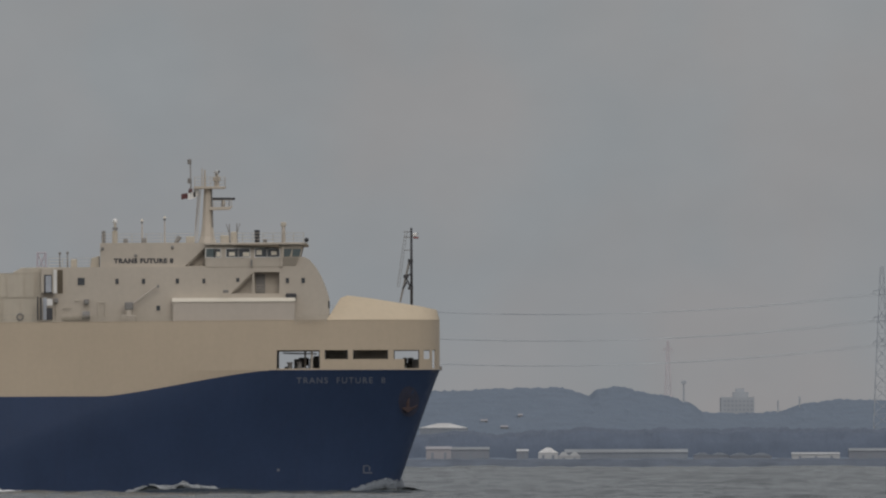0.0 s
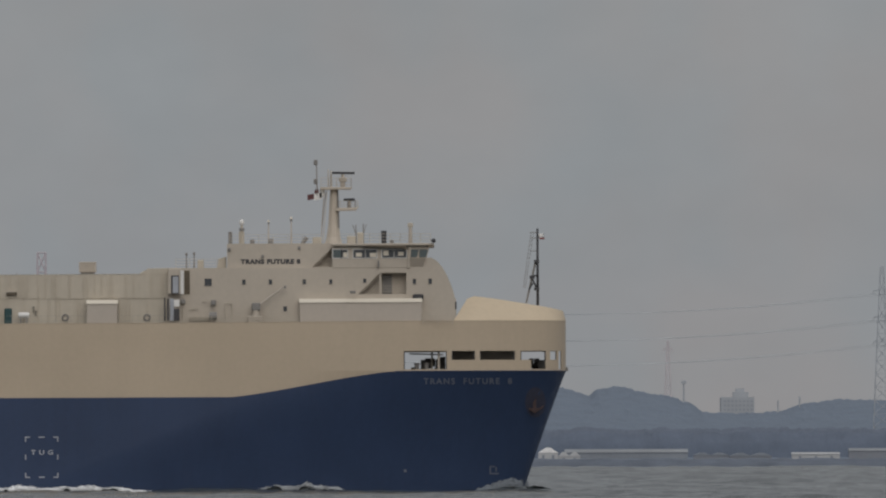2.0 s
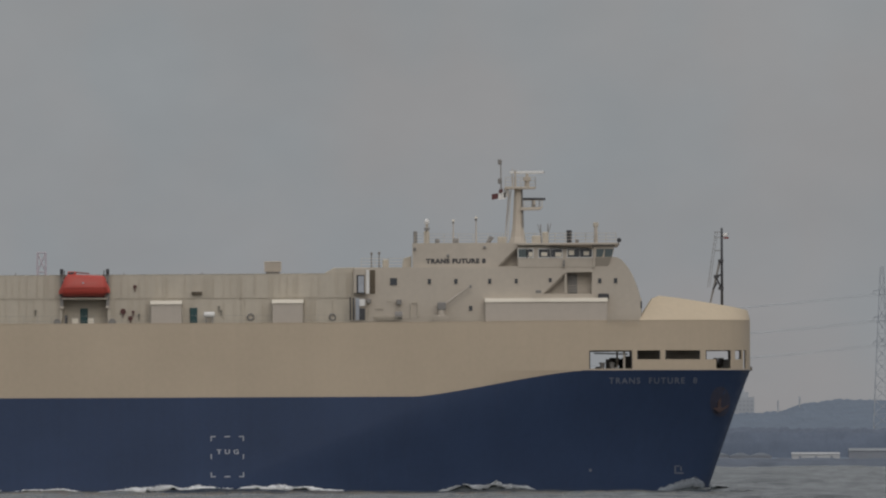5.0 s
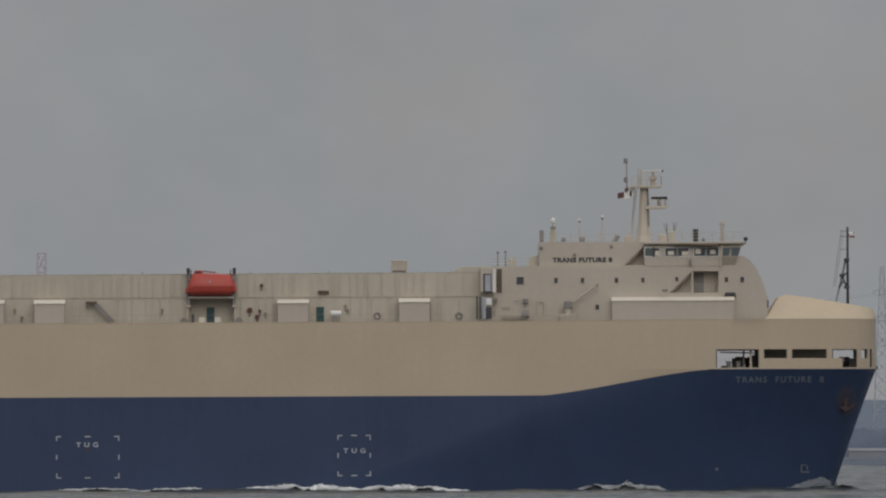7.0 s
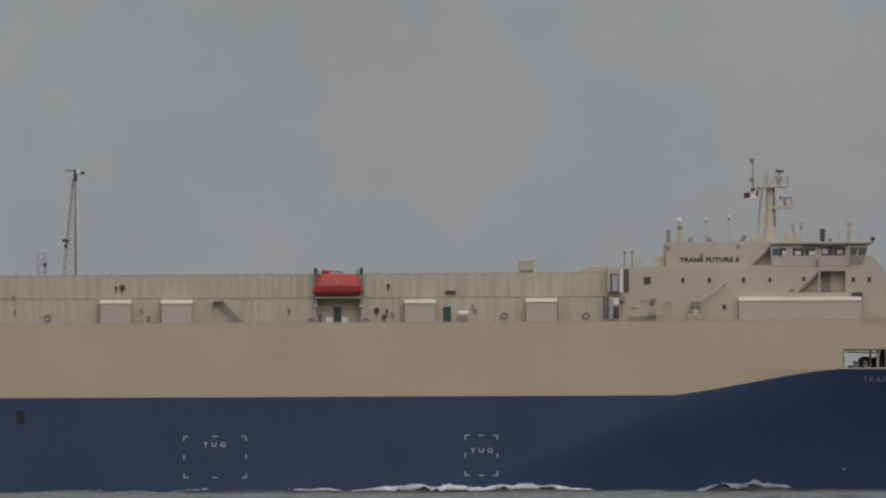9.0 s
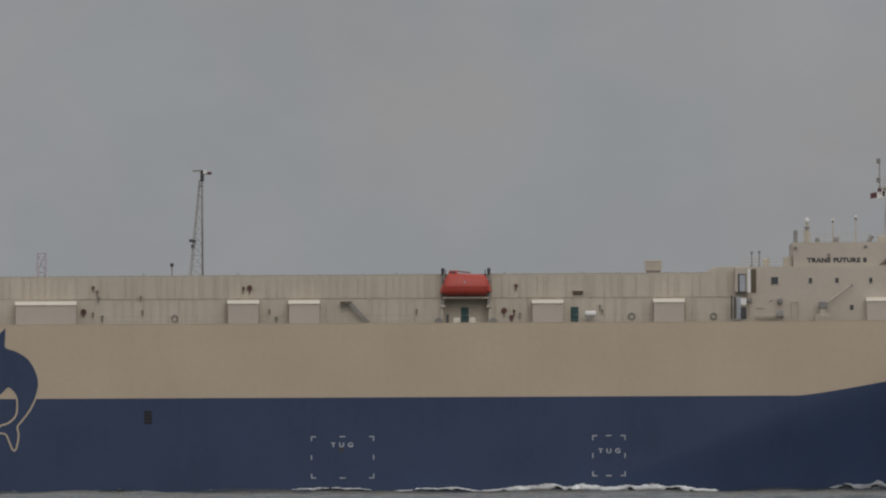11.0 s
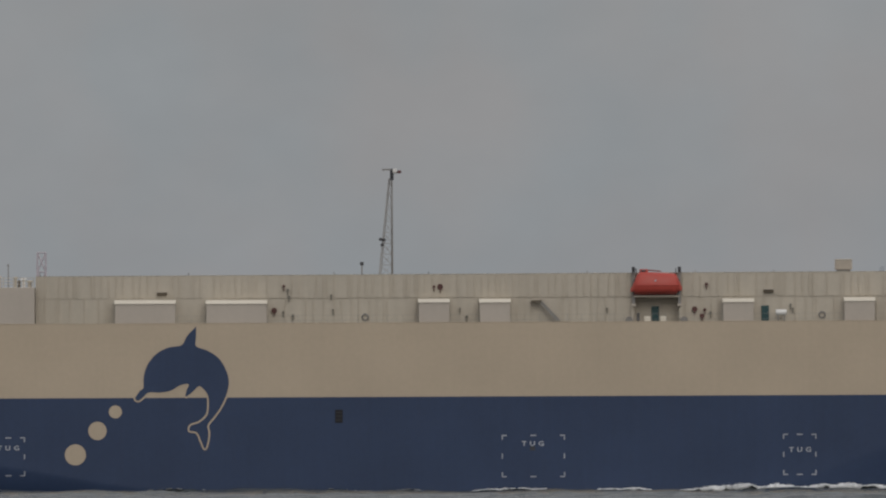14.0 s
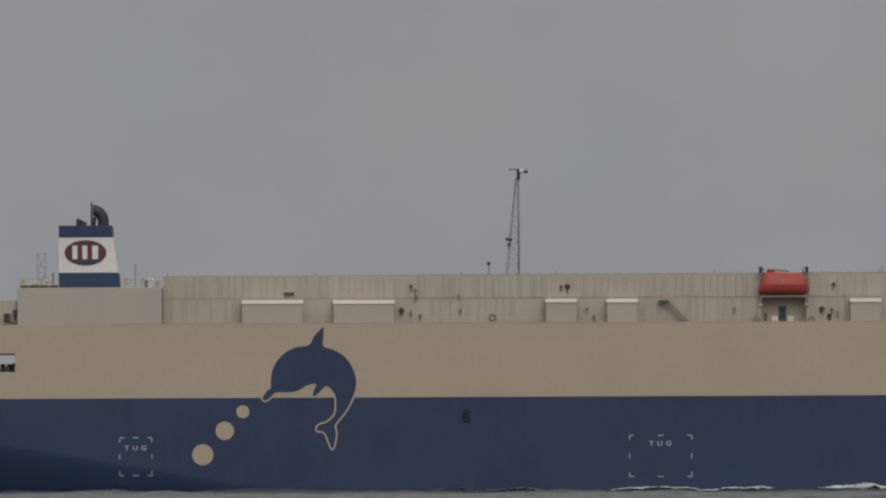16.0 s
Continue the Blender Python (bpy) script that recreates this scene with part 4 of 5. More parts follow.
    part("boom_rest", box(bmesh.new(), -20.88, -20.69, FACE - 0.5, FACE - 0.2, 24.72, 25.47), STEEL, wing)
    part("fuel_hatch", box(bmesh.new(), -17.01, -15.83, FACE - 0.9, FACE, 21.07, 21.70), DARK, house, "black hose reel", bevel=0.12)
    part("nav_lamp", box(bmesh.new(), -23.95, -23.32, FACE - 1.7, FACE - 1.2, 21.79, 22.10), STEEL, house, bevel=0.05)
    # after end with gangway doorway, post and brown panel
    slab("aft_wing", [(-44.08, 21.88), (-42.64, 21.87), (-42.63, 24.62), (-44.07, 24.57)], FACE - 1.2, FACE + 0.1, HOUSE, house)
    part("doorway", box(bmesh.new(), -43.76, -42.88, FACE - 1.24, FACE - 1.16, 21.82, 23.88), DARK, house, "dark edge of a lit doorway")
    part("door_leaf", box(bmesh.new(), -43.57, -42.95, FACE - 1.28, FACE - 1.23, 21.94, 23.75), MARK, house, "pale blue-grey door")
    part("gangway_post", box(bmesh.new(), -42.70, -42.35, FACE - 1.5, FACE - 1.0, 21.81, 24.44), WHITE, house)
    part("brown_panel", box(bmesh.new(), -42.29, -41.70, FACE - 0.06, FACE + 0.02, 21.81, 24.43), BROWN, house, "dark brown recessed panel")
    # gear at the break of the deck
    for a, b, c, d, mat, yy in ((674.5, 677, 525, 566, DARK, 0.6), (680, 683, 527, 566, DARK, 0.5), (685, 692, 527, 566, MARK, 0.9), (692, 702, 529, 541, WHITE, 0.8), (692, 702, 545, 566, DARK, 0.7)):
        u0 = -86.70
        zz = 54.25
        part("gangway_gear", box(bmesh.new(), u0 + a / 16, u0 + b / 16, yy, yy + 0.3, zz - d / 16, zz - c / 16), mat, house, bevel=0.03)
    bm = bmesh.new()
    for a, b, c, d in ((708, 535, 708, 560), (720, 545, 735, 545), (763, 533, 763, 548), (742, 532, 750, 532), (783, 535, 795, 535), (795, 535, 795, 562), (783, 535, 783, 562), (718, 562, 755, 562), (718, 559, 770, 559), (720, 565, 765, 565)):
        u0, zz = -86.71, 54.24
        rod(bm, (u0 + a / 16, FACE - 0.3, zz - b / 16), (u0 + c / 16, FACE - 0.3, zz - d / 16 + 0.01), 0.06, seg=5)
    part("pipe_run", bm, CREAM, house)
    for (u, z), s in (((-39.08, 20.86), 0.28), ((-42.45, 21.00), 0.25)):
        part("floodlight", box(bmesh.new(), u - s, u + s, FACE - 0.7, FACE - 0.1, z - s, z + s), STEEL, house, bevel=0.08)
    part("drum_reel", rod(bmesh.new(), (-39.52, FACE - 1, 19.36), (-38.71, FACE - 1, 19.36), 0.45, seg=12), STEEL, house)
    return house, nav, wing, zt, nz, wt


def stair(parent, x0, z0, x1, z1, y, width):
    """A steep ship's ladder between two landings, with treads and rails."""
    n = 9
    s = slab("stairway", [(x0 - 0.1, z0), (x0 + 0.22, z0), (x1 + 0.2, z1), (x1 - 0.12, z1)], y, y + 0.08, HOUSE, parent, "", 0.0)
    for i in range(n):
        f = (i + 0.5) / n
        u, z = x0 + (x1 - x0) * f, z0 + (z1 - z0) * f
        part("tread", box(bmesh.new(), u - 0.05, u + 0.25, y + 0.08, y + width * 0.7, z - 0.03, z + 0.03), STEEL, s)
    bm = bmesh.new()
    for h in (0.5, 0.95):
        rod(bm, (x0, y, z0 + h), (x1, y, z1 + h), 0.03, seg=5)
    part("handrail", bm, HOUSE, s)


house, nav, wing, HOUSE_TOP, NAV_TOP, WING_TOP = accommodation()


def roof_gear():
    zz, u0 = 54.18, -86.68

    def at(px, py):
        return u0 + px / 16, zz - py / 16

    # whip and dome aerials
    for px, top, ybase, dome, mat, y in ((791.5, 407, 430, 0, STEEL, 5), (811.5, 391, 430, 0.28, WHITE, 6), (858.5, 392, 430, 0.12, GREY_BOX, 9), (899, 387, 430, 0.14, GREY_BOX, 8), (1014, 395, 430, 0.0, STEEL, 8), (1027, 393, 430, 0.0, STEEL, 10), (713, 447, 472, 0.15, STEEL, 6), (726.5, 446, 472, 0.15, STEEL, 6.5)):
        u, z = at(px, top)
        _, zb = at(px, ybase)
        aerial = part("aerial", rod(bmesh.new(), (u, y, zb - 0.1), (u, y, z), 0.1 if dome < 0.2 else 0.16, 0.05 if dome < 0.2 else 0.14), mat if mat is not WHITE else CREAM, ship, "thin aerial on the deck house roof")
        if dome:
            part("dome", ball(bmesh.new(), (u, y, z + 0.05), dome, dome, dome * 1.25), WHITE if px == 811.5 else STEEL, aerial, "small radome" if px == 811.5 else "small grey lamp", smooth=True)
            if px in (858.5, 899):
                part("aerial_cap", rod(bmesh.new(), (u, y, z + 0.2), (u, y, z + 0.42), 0.2, 0.06), LID, aerial)
            if px == 811.5:
                part("collar", rod(bmesh.new(), (u, y, z - 0.85), (u, y, z - 0.6), 0.3, 0.3, 10), STEEL, aerial)
        if px in (1014, 1027):
            part("fork", rod(bmesh.new(), (u, y, (z + zb) / 2), (u + (0.35 if px > 1020 else -0.35), y, z), 0.04, seg=5), STEEL, aerial)
    for px, py, w, h, mat in ((791, 418, 0.22, 0.72, STEEL), (811, 418, 0.3, 0.75, CREAM), (830, 425, 0.25, 0.3, STEEL), (863, 425, 0.3, 0.35, STEEL), (945, 424, 0.5, 0.45, CREAM), (1006, 423, 0.5, 0.5, CREAM), (1022, 420, 0.35, 0.7, CREAM), (738, 466, 0.35, 0.6, CREAM), (1078, 427, 0.2, 0.3, STEEL)):
        u, z = at(px, py)
        part("vent_head", box(bmesh.new(), u - w, u + w, 6, 6 + 2 * w, z - h - 0.1, z + h), mat, ship, bevel=0.12)
    # tilted lamp, dark funnel-shaped horn and thick post
    u, z = at(922, 423)
    part("searchlight", rod(bmesh.new(), (u - 0.25, 5, z - 0.5), (u + 0.3, 5, z + 0.35), 0.2, 0.26), STEEL, ship)
    u, z = at(1064, 425)
    part("black_drum", rod(bmesh.new(), (u, 4, z - 0.4), (u, 4, z + 1.15), 0.27, 0.3, 12), DARK, ship, "black upright drum")
    u, z = at(1111, 430)
    part("wing_mast", rod(bmesh.new(), (u, 2.5, z - 0.1), (u, 2.5, z + 2.3), 0.24, 0.18), GREY_BOX, ship, "short pale post on the wing")
    part("sensor", box(bmesh.new(), u - 0.3, u + 0.3, 2.3, 2.8, z + 1.8, z + 2.3), CREAM, ship, bevel=0.1)
    u, z = at(1152, 425)
    part("side_light", ball(bmesh.new(), (u, 1.2, z), 0.25, 0.25, 0.25), DARK, ship, "dark round lamp", smooth=True)
    # guard rails on the roofs
    bm = bmesh.new()
    rail(bm, [(-37.31, 3.2, NAV_TOP), (-25.94, 3.2, NAV_TOP)], 1.0, 1.6)
    part("guard_rail", bm, CREAM, ship, "thin cream guard rail")
    bm = bmesh.new()
    rail(bm, [(-25.12, 1.8, WING_TOP + 0.26), (-15.00, 1.8, WING_TOP + 0.26)], 1.05, 1.1, r=0.03)
    part("guard_rail", bm, CREAM, ship, "thin cream guard rail")
    bm = bmesh.new()
    rail(bm, [(-43.26, 3.0, HOUSE_TOP), (-38.69, 3.0, HOUSE_TOP)], 1.0, 1.6)
    part("guard_rail", bm, CREAM, ship, "thin cream guard rail")
    bm = bmesh.new()
    rail(bm, [(-42.46, 0.5, DECK_Z - 0.45), (-29.83, 0.5, DECK_Z - 0.45)], 0.95, 1.5, r=0.03)
    part("guard_rail", bm, CREAM, ship, "thin cream guard rail")
    bm = bmesh.new()
    rail(bm, [(-15.90, 0.6, DECK_Z - 0.45), (-12.58, 0.9, DECK_Z - 0.45)], 0.95, 1.5, r=0.03)
    part("guard_rail", bm, CREAM, ship, "thin cream guard rail")


roof_gear()


def scanner(name, u, y, z, half, label, face):
    pivot = part(name, box(bmesh.new(), -half, half, -0.16, -0.02, 0.0, 0.3), face, ship, label, bevel=0.05)
    part("back", box(bmesh.new(), -half, half, 0.0, 0.14, 0.02, 0.28), DARK, pivot, "dark back of the radar bar")
    part("hub", rod(bmesh.new(), (0, 0, -0.45), (0, 0, 0.02), 0.22, 0.15), HOUSE, pivot)
    pivot.location = (u, y, z)
    return pivot


def radar_mast():
    y = HALF
    u, zb = -25.93, 27.43
    zp = 33.30
    bm = bmesh.new()
    rings = []
    for f, w in ((0, 1.0), (0.12, 0.76), (0.35, 0.6), (1, 0.46)):
        z = zb - 0.15 + (zp - zb + 0.15) * f
        c = u + 0.12 * f
        rings.append([bm.verts.new((c + w * a, y + w * b, z)) for a, b in ((1, 0.4), (0.4, 1), (-0.4, 1), (-1, 0.4), (-1, -0.4), (-0.4, -1), (0.4, -1), (1, -0.4))])
    for p, q in zip(rings, rings[1:]):
        for i in range(8):
            bm.faces.new((p[i], p[(i + 1) % 8], q[(i + 1) % 8], q[i]))
    bm.faces.new(rings[-1])
    mast = part("radar_mast", bm, HOUSE, ship, "cream tapering radar mast with platforms", bevel=0.05)
    slab("upper_platform", [(-27.48, zp), (-23.98, zp), (-23.79, zp + 0.25), (-27.29, zp + 0.3)], y - 1.3, y + 1.3, HOUSE, mast)
    bm = bmesh.new()
    rail(bm, [(-25.54, y - 1.2, zp + 0.2), (-23.92, y - 1.2, zp + 0.2), (-23.92, y + 1.2, zp + 0.2)], 1.1, 0.8, r=0.03)
    part("platform_rail", bm, HOUSE, mast)
    part("scanner_post", rod(bmesh.new(), (-24.86, y, zp), (-24.86, y, 34.67), 0.3, 0.25), HOUSE, mast)
    part("motor_box", box(bmesh.new(), -25.29, -24.42, y - 0.4, y + 0.4, 34.17, 34.67), HOUSE, mast, bevel=0.1)
    part("masthead_pole", rod(bmesh.new(), (-26.17, y, zp), (-26.17, y, 35.43), 0.14, 0.08), HOUSE, mast)
    zl = 30.92
    slab("lower_platform", [(-25.68, zl), (-23.43, zl + 0.05), (-23.05, zl + 0.5), (-23.36, zl + 0.4), (-25.55, zl + 0.35)], y - 0.9, y + 0.9, HOUSE, mast)
    bm = bmesh.new()
    rail(bm, [(-25.18, y - 0.8, zl + 0.3), (-23.18, y - 0.8, zl + 0.3)], 0.8, 0.8, r=0.03)
    part("platform_rail", bm, HOUSE, mast)
    part("scanner_post", rod(bmesh.new(), (-24.17, y, zl + 0.2), (-24.17, y, 32.11), 0.22, 0.16), STEEL, mast)
    bm = bmesh.new()
    for a, b, za, zc in ((-26.86, -27.37, zp, zb), (-26.61, -27.06, zp, zb)):
        rod(bm, (a, y - 0.7, za), (b, y - 0.9, zc), 0.035, seg=5)
    for k in range(24):
        f = (k + 0.5) / 24
        z = zp + (zb - zp) * f
        rod(bm, (-26.86 - 0.5 * f, y - 0.7 - 0.2 * f, z), (-26.61 - 0.44 * f, y - 0.7 - 0.2 * f, z + 0.005), 0.018, seg=4)
    part("ladder", bm, GREY_BOX, mast)
    part("cable_pipe", rod(bmesh.new(), (-25.45, y - 0.35, zp), (-25.31, y - 0.45, 29.05), 0.1, 0.1), STEEL, mast)
    bm = bmesh.new()
    rail(bm, [(-27.29, y - 1.25, zp + 0.25), (-25.54, y - 1.25, zp + 0.25)], 1.05, 0.7, r=0.028)
    part("platform_rail", bm, HOUSE, mast)
    for px, h in ((963, 2.1), (1011, 0.9), (1002, 0.9)):
        a = -86.67 + px / 16
        lo = zp + 0.2 if px < 1000 else zl + 0.4
        part("platform_aerial", rod(bmesh.new(), (a, y + 0.6, lo), (a, y + 0.6, lo + h), 0.06, 0.05), STEEL if px > 1005 else HOUSE, mast)
    # flag halyard yard on the after side
    part("signal_pole", rod(bmesh.new(), (-27.73, y, zp), (-27.79, y, 36.62), 0.09, 0.06), MAST_GREY, mast, "thin signal pole")
    for py in (287, 321):
        part("signal_lamp", box(bmesh.new(), -28.10, -27.66, y - 0.2, y + 0.2, 35.43 + (297 - py) / 16, 35.43 + (303 - py) / 16 + 0.2), STEEL, mast, bevel=0.08)
    bm = bmesh.new()
    for px, py, qx, qy in ((-26.73, 33.05, -27.37, 27.43), (-27.92, 33.43, -27.67, 32.62), (-26.92, 33.06, -27.24, 29.18)):
        rod(bm, (px, y - 0.5, py), (qx, y - 0.6, qy), 0.035, seg=4)
    part("halyard", bm, STEEL, mast)
    for px, py, w, h, mat in ((933, 347, 0.36, 0.3, MAROON), (943.5, 337.5, 0.22, 0.2, MAROON), (946, 346, 0.42, 0.36, WHITE), (953, 341, 0.26, 0.42, WHITE)):
        a, b = -86.67 + px / 16, 54.18 - py / 16 + 0.2
        bm = prism(bmesh.new(), [(a - w, b - h - 0.08), (a + w, b - h + 0.06), (a + w, b + h + 0.06), (a - w, b + h - 0.05)], y - 0.56, y - 0.52)
        rider(part("signal_flag", bm, mat, None), "dark red signal flag piece on the halyard" if mat is MAROON else "white signal flag piece on the halyard", "flag", "signal flags")


radar_mast()
bpy.data.objects["radar_mast"].location = (0.08, 0, 0.2)
TOP_SCAN = scanner("radar_scanner", -24.77, HALF, 35.02 + 0.2, 1.95, "white rotating radar bar", WHITE)
LOW_SCAN = scanner("lower_radar_scanner", -24.03, HALF, 32.04 + 0.2, 1.3, "pale grey rotating radar bar", MARK)


def deck_crane():
    y = 1.2
    u, z = -34.39, 19.46
    base = part("deck_crane", rod(bmesh.new(), (u, y, DECK_Z - 0.4), (u, y, z + 0.9), 0.45, 0.35, 12), HOUSE, ship, "small cream provision crane")
    part("slewing_head", box(bmesh.new(), u - 0.45, u + 0.5, y - 0.4, y + 0.4, z + 0.5, z + 1.35), STEEL, base, bevel=0.1)
    part("boom", rod(bmesh.new(), (u + 0.1, y, z + 0.9), (-31.14, y, 22.64), 0.14, 0.09), GREY_BOX, base)
    part("hook_block", box(bmesh.new(), -31.26, -31.01, y - 0.15, y + 0.15, 22.39, 22.70), STEEL, base)
    part("foot", box(bmesh.new(), u - 0.9, u + 0.8, y - 0.5, y + 0.5, DECK_Z - 0.4, z - 0.1), HOUSE, base, bevel=0.1)


deck_crane()

# ---------------------------------------------------------------- ship: long deck house and things along the side deck


def vent_trunk(u0, u1, zt, y0=0.35):
    """Grey ventilation trunk at the deck edge, with a white sloping lid."""
    t = part("vent_trunk", box(bmesh.new(), u0, u1, y0, 2.3, DECK_Z - 0.5, zt - 0.42), GREY_BOX, ship, "grey-beige ventilation trunk with white lid", bevel=0.05)
    bm = bmesh.new()
    a = [(u0 - 0.06, y0 - 0.12, zt - 0.42), (u1 + 0.06, y0 - 0.12, zt - 0.42), (u1 + 0.06, 2.35, zt - 0.42), (u0 - 0.06, 2.35, zt - 0.42)]
    b = [(u0 - 0.06, 1.1, zt), (u1 + 0.06, 1.1, zt), (u1 + 0.06, 2.35, zt), (u0 - 0.06, 2.35, zt)]
    va, vb = [bm.verts.new(p) for p in a], [bm.verts.new(p) for p in b]
    bm.faces.new(va[::-1]), bm.faces.new(vb)
    for i in range(4):
        bm.faces.new((va[i], va[(i + 1) % 4], vb[(i + 1) % 4], vb[i]))
    part("lid", bm, LID, t, "white sloping lid")


def long_house():
    base, top = DECK_Z - 0.5, 24.05
    mid = 21.41
    a, b = -142.64, -43.95
    low = part("garage_house", box(bmesh.new(), a, b, FACE + 1.6, 25.2, base, mid), CREAM, ship, "long cream garage house with stiffened walls")
    # recess under the lifeboat
    r0, r1 = -76.32, -71.44
    bay = [(r0, base + 0.02), (r1, base + 0.02), (r1, mid - 0.12), (r0, mid - 0.12)]
    pierced("side_wall", [(a, base), (b, base), (b, mid), (a, mid)], [bay], FACE + 0.3, FACE + 1.6, CREAM, low)
    up = part("garage_top", prism(bmesh.new(), [(a, mid + 0.004), (b, mid + 0.004), (b, top), (a, top - 0.2)], FACE + 0.25, 25.3), CREAM, ship, "upper strake of the garage house")
    part("drip_rail", box(bmesh.new(), -121.58, b, FACE + 0.21, FACE + 0.25, mid - 0.02, mid + 0.02), CREAM, low, "grey drip rail")
    part("roof_edge", prism(bmesh.new(), [(a, top - 0.2), (b, top), (b, top + 0.05), (a, top - 0.15)], FACE + 0.21, FACE + 0.6), CREAM, up)
    # ramped roof step beside the accommodation
    st = [(-47.57, top - 0.1), (-44.01, top - 0.1), (-44.01, 24.73), (-46.32, 24.68)]
    slab("roof_step", st, FACE + 0.27, 24.5, CREAM, up)
    rng = random.Random(5)
    for name, z0, z1, parent, y, gap in (("stiffener_rib", mid + 0.1, top - 0.24, up, FACE + 0.25, 0.78), ("stiffener_rib", base, mid - 0.1, low, FACE + 0.3, 0.78)):
        shapes = {}
        u = a + 0.3
        while u < b - 0.2:
            if rng.random() > (0.12 if parent is up else 0.45) and (parent is up or not r0 - 0.1 < u < r1 + 0.1):
                w = rng.choice((0.025, 0.035, 0.05))
                if w in shapes:
                    rib = new(name, shapes[w])
                    rib.parent = parent
                else:
                    rib = part(name, box(bmesh.new(), -w, w, y - 0.11, y + 0.01, z0, z1), CREAM, parent)
                    shapes[w] = rib.data
                rib.location.x = u
            u += gap * rng.choice((1, 1, 1, 0.5, 1.5))
    bm = bmesh.new()
    u = a + 0.5
    while u < b - 1:
        rod(bm, (u, FACE + 0.4, top - 0.25), (u, FACE + 0.4, top + 0.2), 0.05, seg=5)
        u += rng.uniform(7.0, 20.0)
    tagged(part("roof_vent_stub", bm, STEEL, up), kind="stuff")
    # aft house, flush with the side
    az = 22.67
    aft = part("aft_house", box(bmesh.new(), -158.70, -142.70, 0.05, 27.5, base, az), GREY_BOX, ship, "plain grey-beige aft house under the funnel", bevel=0.06)
    for s, e in ((-158.51, -154.14), (-147.26, -142.82)):
        part("guard_rail", rail(bmesh.new(), [(s, 1.0, az), (e, 1.0, az)], 1.05, 1.2, r=0.04), CREAM, aft)
    part("roof_coaming", box(bmesh.new(), -158.39, -154.14, 1.6, 2.0, az, az + 0.28), DARK, aft)
    for (px, w, h, mat) in ((40, 0.5, 0.9, CREAM), (62, 0.7, 0.5, CREAM), (84, 0.45, 0.75, GREY_BOX), (93, 0.2, 1.5, STEEL), (222, 0.4, 1.1, GREY_BOX), (239, 0.1, 2.4, STEEL), (252, 0.3, 1.0, CREAM), (266, 0.4, 0.9, WHITE), (258, 0.25, 0.6, BROWN), (277, 0.4, 0.6, CREAM)):
        u = -160.63 + px / 16
        part("roof_vent", rod(bmesh.new(), (u, 4, az - 0.05), (u, 4, az + h), w * 0.6, w * 0.5, 10), mat, aft)
        part("roof_vent_cap", rod(bmesh.new(), (u, 4, az + h), (u, 4, az + h + 0.22), w * 0.85 + 0.05, w * 0.6, 10), mat, aft)
    # lower deck abaft the aft house with gear
    part("poop_house", box(bmesh.new(), -164.5, -158.77, 1.2, 26.4, base, 21.28), CREAM, ship, "low cream house at the stern")
    for px, py, r, mat in ((12, 563, 0.5, REEL), (22, 562, 0.45, STEEL), (27, 555, 0.4, DARK)):
        u, z = -160.64 + px / 16, 54.53 - py / 16
        part("stern_gear", rod(bmesh.new(), (u, 0.4, z - r), (u, 0.4, z + r), r * 0.6, seg=10), mat, ship)
    # gangway stair at the side
    stair(low, -84.58, 18.70, -86.89, 20.89, 1.4, 1.0)
    slab("stair_side", [(-87.76, 20.77), (-86.76, 20.77), (-86.51, 21.02), (-87.76, 21.02)], 1.2, 2.3, BROWN, low, "dark underside of the stair landing", 0.02)
    # added strip, darker than the stair, in place of its shade
    slab("stair_shade", [(-86.89, 20.89), (-86.51, 20.89), (-84.52, 18.76), (-84.96, 18.76)], 1.32, 1.38, STEEL, low, "grey strip standing for the shade along the stair", 0.0)
    # trunks
    for u0, u1, zt in ((-133.83, -127.14, 21.21), (-123.71, -117.02, 21.17), (-100.21, -96.83, 21.23), (-93.46, -90.08, 21.20),
                       (-66.52, -63.14, 21.13), (-53.08, -49.71, 21.20), (-29.52, -16.02, 21.23)):
        vent_trunk(u0, u1, zt, 0.95 if u1 > -20 else 0.35)
    # roof boxes
    vb = part("roof_fan_box", box(bmesh.new(), -54.00, -52.13, 4, 7, top + 0.25, 25.46), GREY_BOX, up, "box-shaped roof fan housing", bevel=0.05)
    part("fan_plinth", box(bmesh.new(), -53.82, -52.32, 4.2, 6.8, top, top + 0.25), STEEL, vb)
    for k in range(4):
        part("louvre", box(bmesh.new(), -53.88, -52.25, 3.92, 4.02, top + 0.45 + 0.28 * k, top + 0.52 + 0.28 * k), CREAM, vb)
    # doors, life rings, hose boxes and small gear along the side deck
    for px, label in ((372.5, "dark green weathertight door"), (567, "dark green weathertight door")):
        u = -97.27 + px / 16
        yd = 1.3 if px < 400 else 0.0
        d = part("door", box(bmesh.new(), u - 0.42, u + 0.42, FACE + 0.12 + yd, FACE + 0.31 + yd, base + 0.25, 20.33), GREEN, ship, label, bevel=0.05)
        part("door_handle", rod(bmesh.new(), (u + 0.28, FACE + 0.09 + yd, base + 1.1), (u + 0.28, FACE + 0.09 + yd, base + 1.4), 0.03), STEEL, d)
    for u, z in ((-55.52, 19.28), (-46.46, 19.24), (-106.14, 19.23)):
        rider(part("lifebuoy", ring(bmesh.new(), (u, FACE + 0.17, z), 0.33, 0.085), STEEL, None, smooth=True), "dull brownish lifebuoy hung on the deckhouse wall", "lifebuoy", "lifebuoys on the deckhouse")
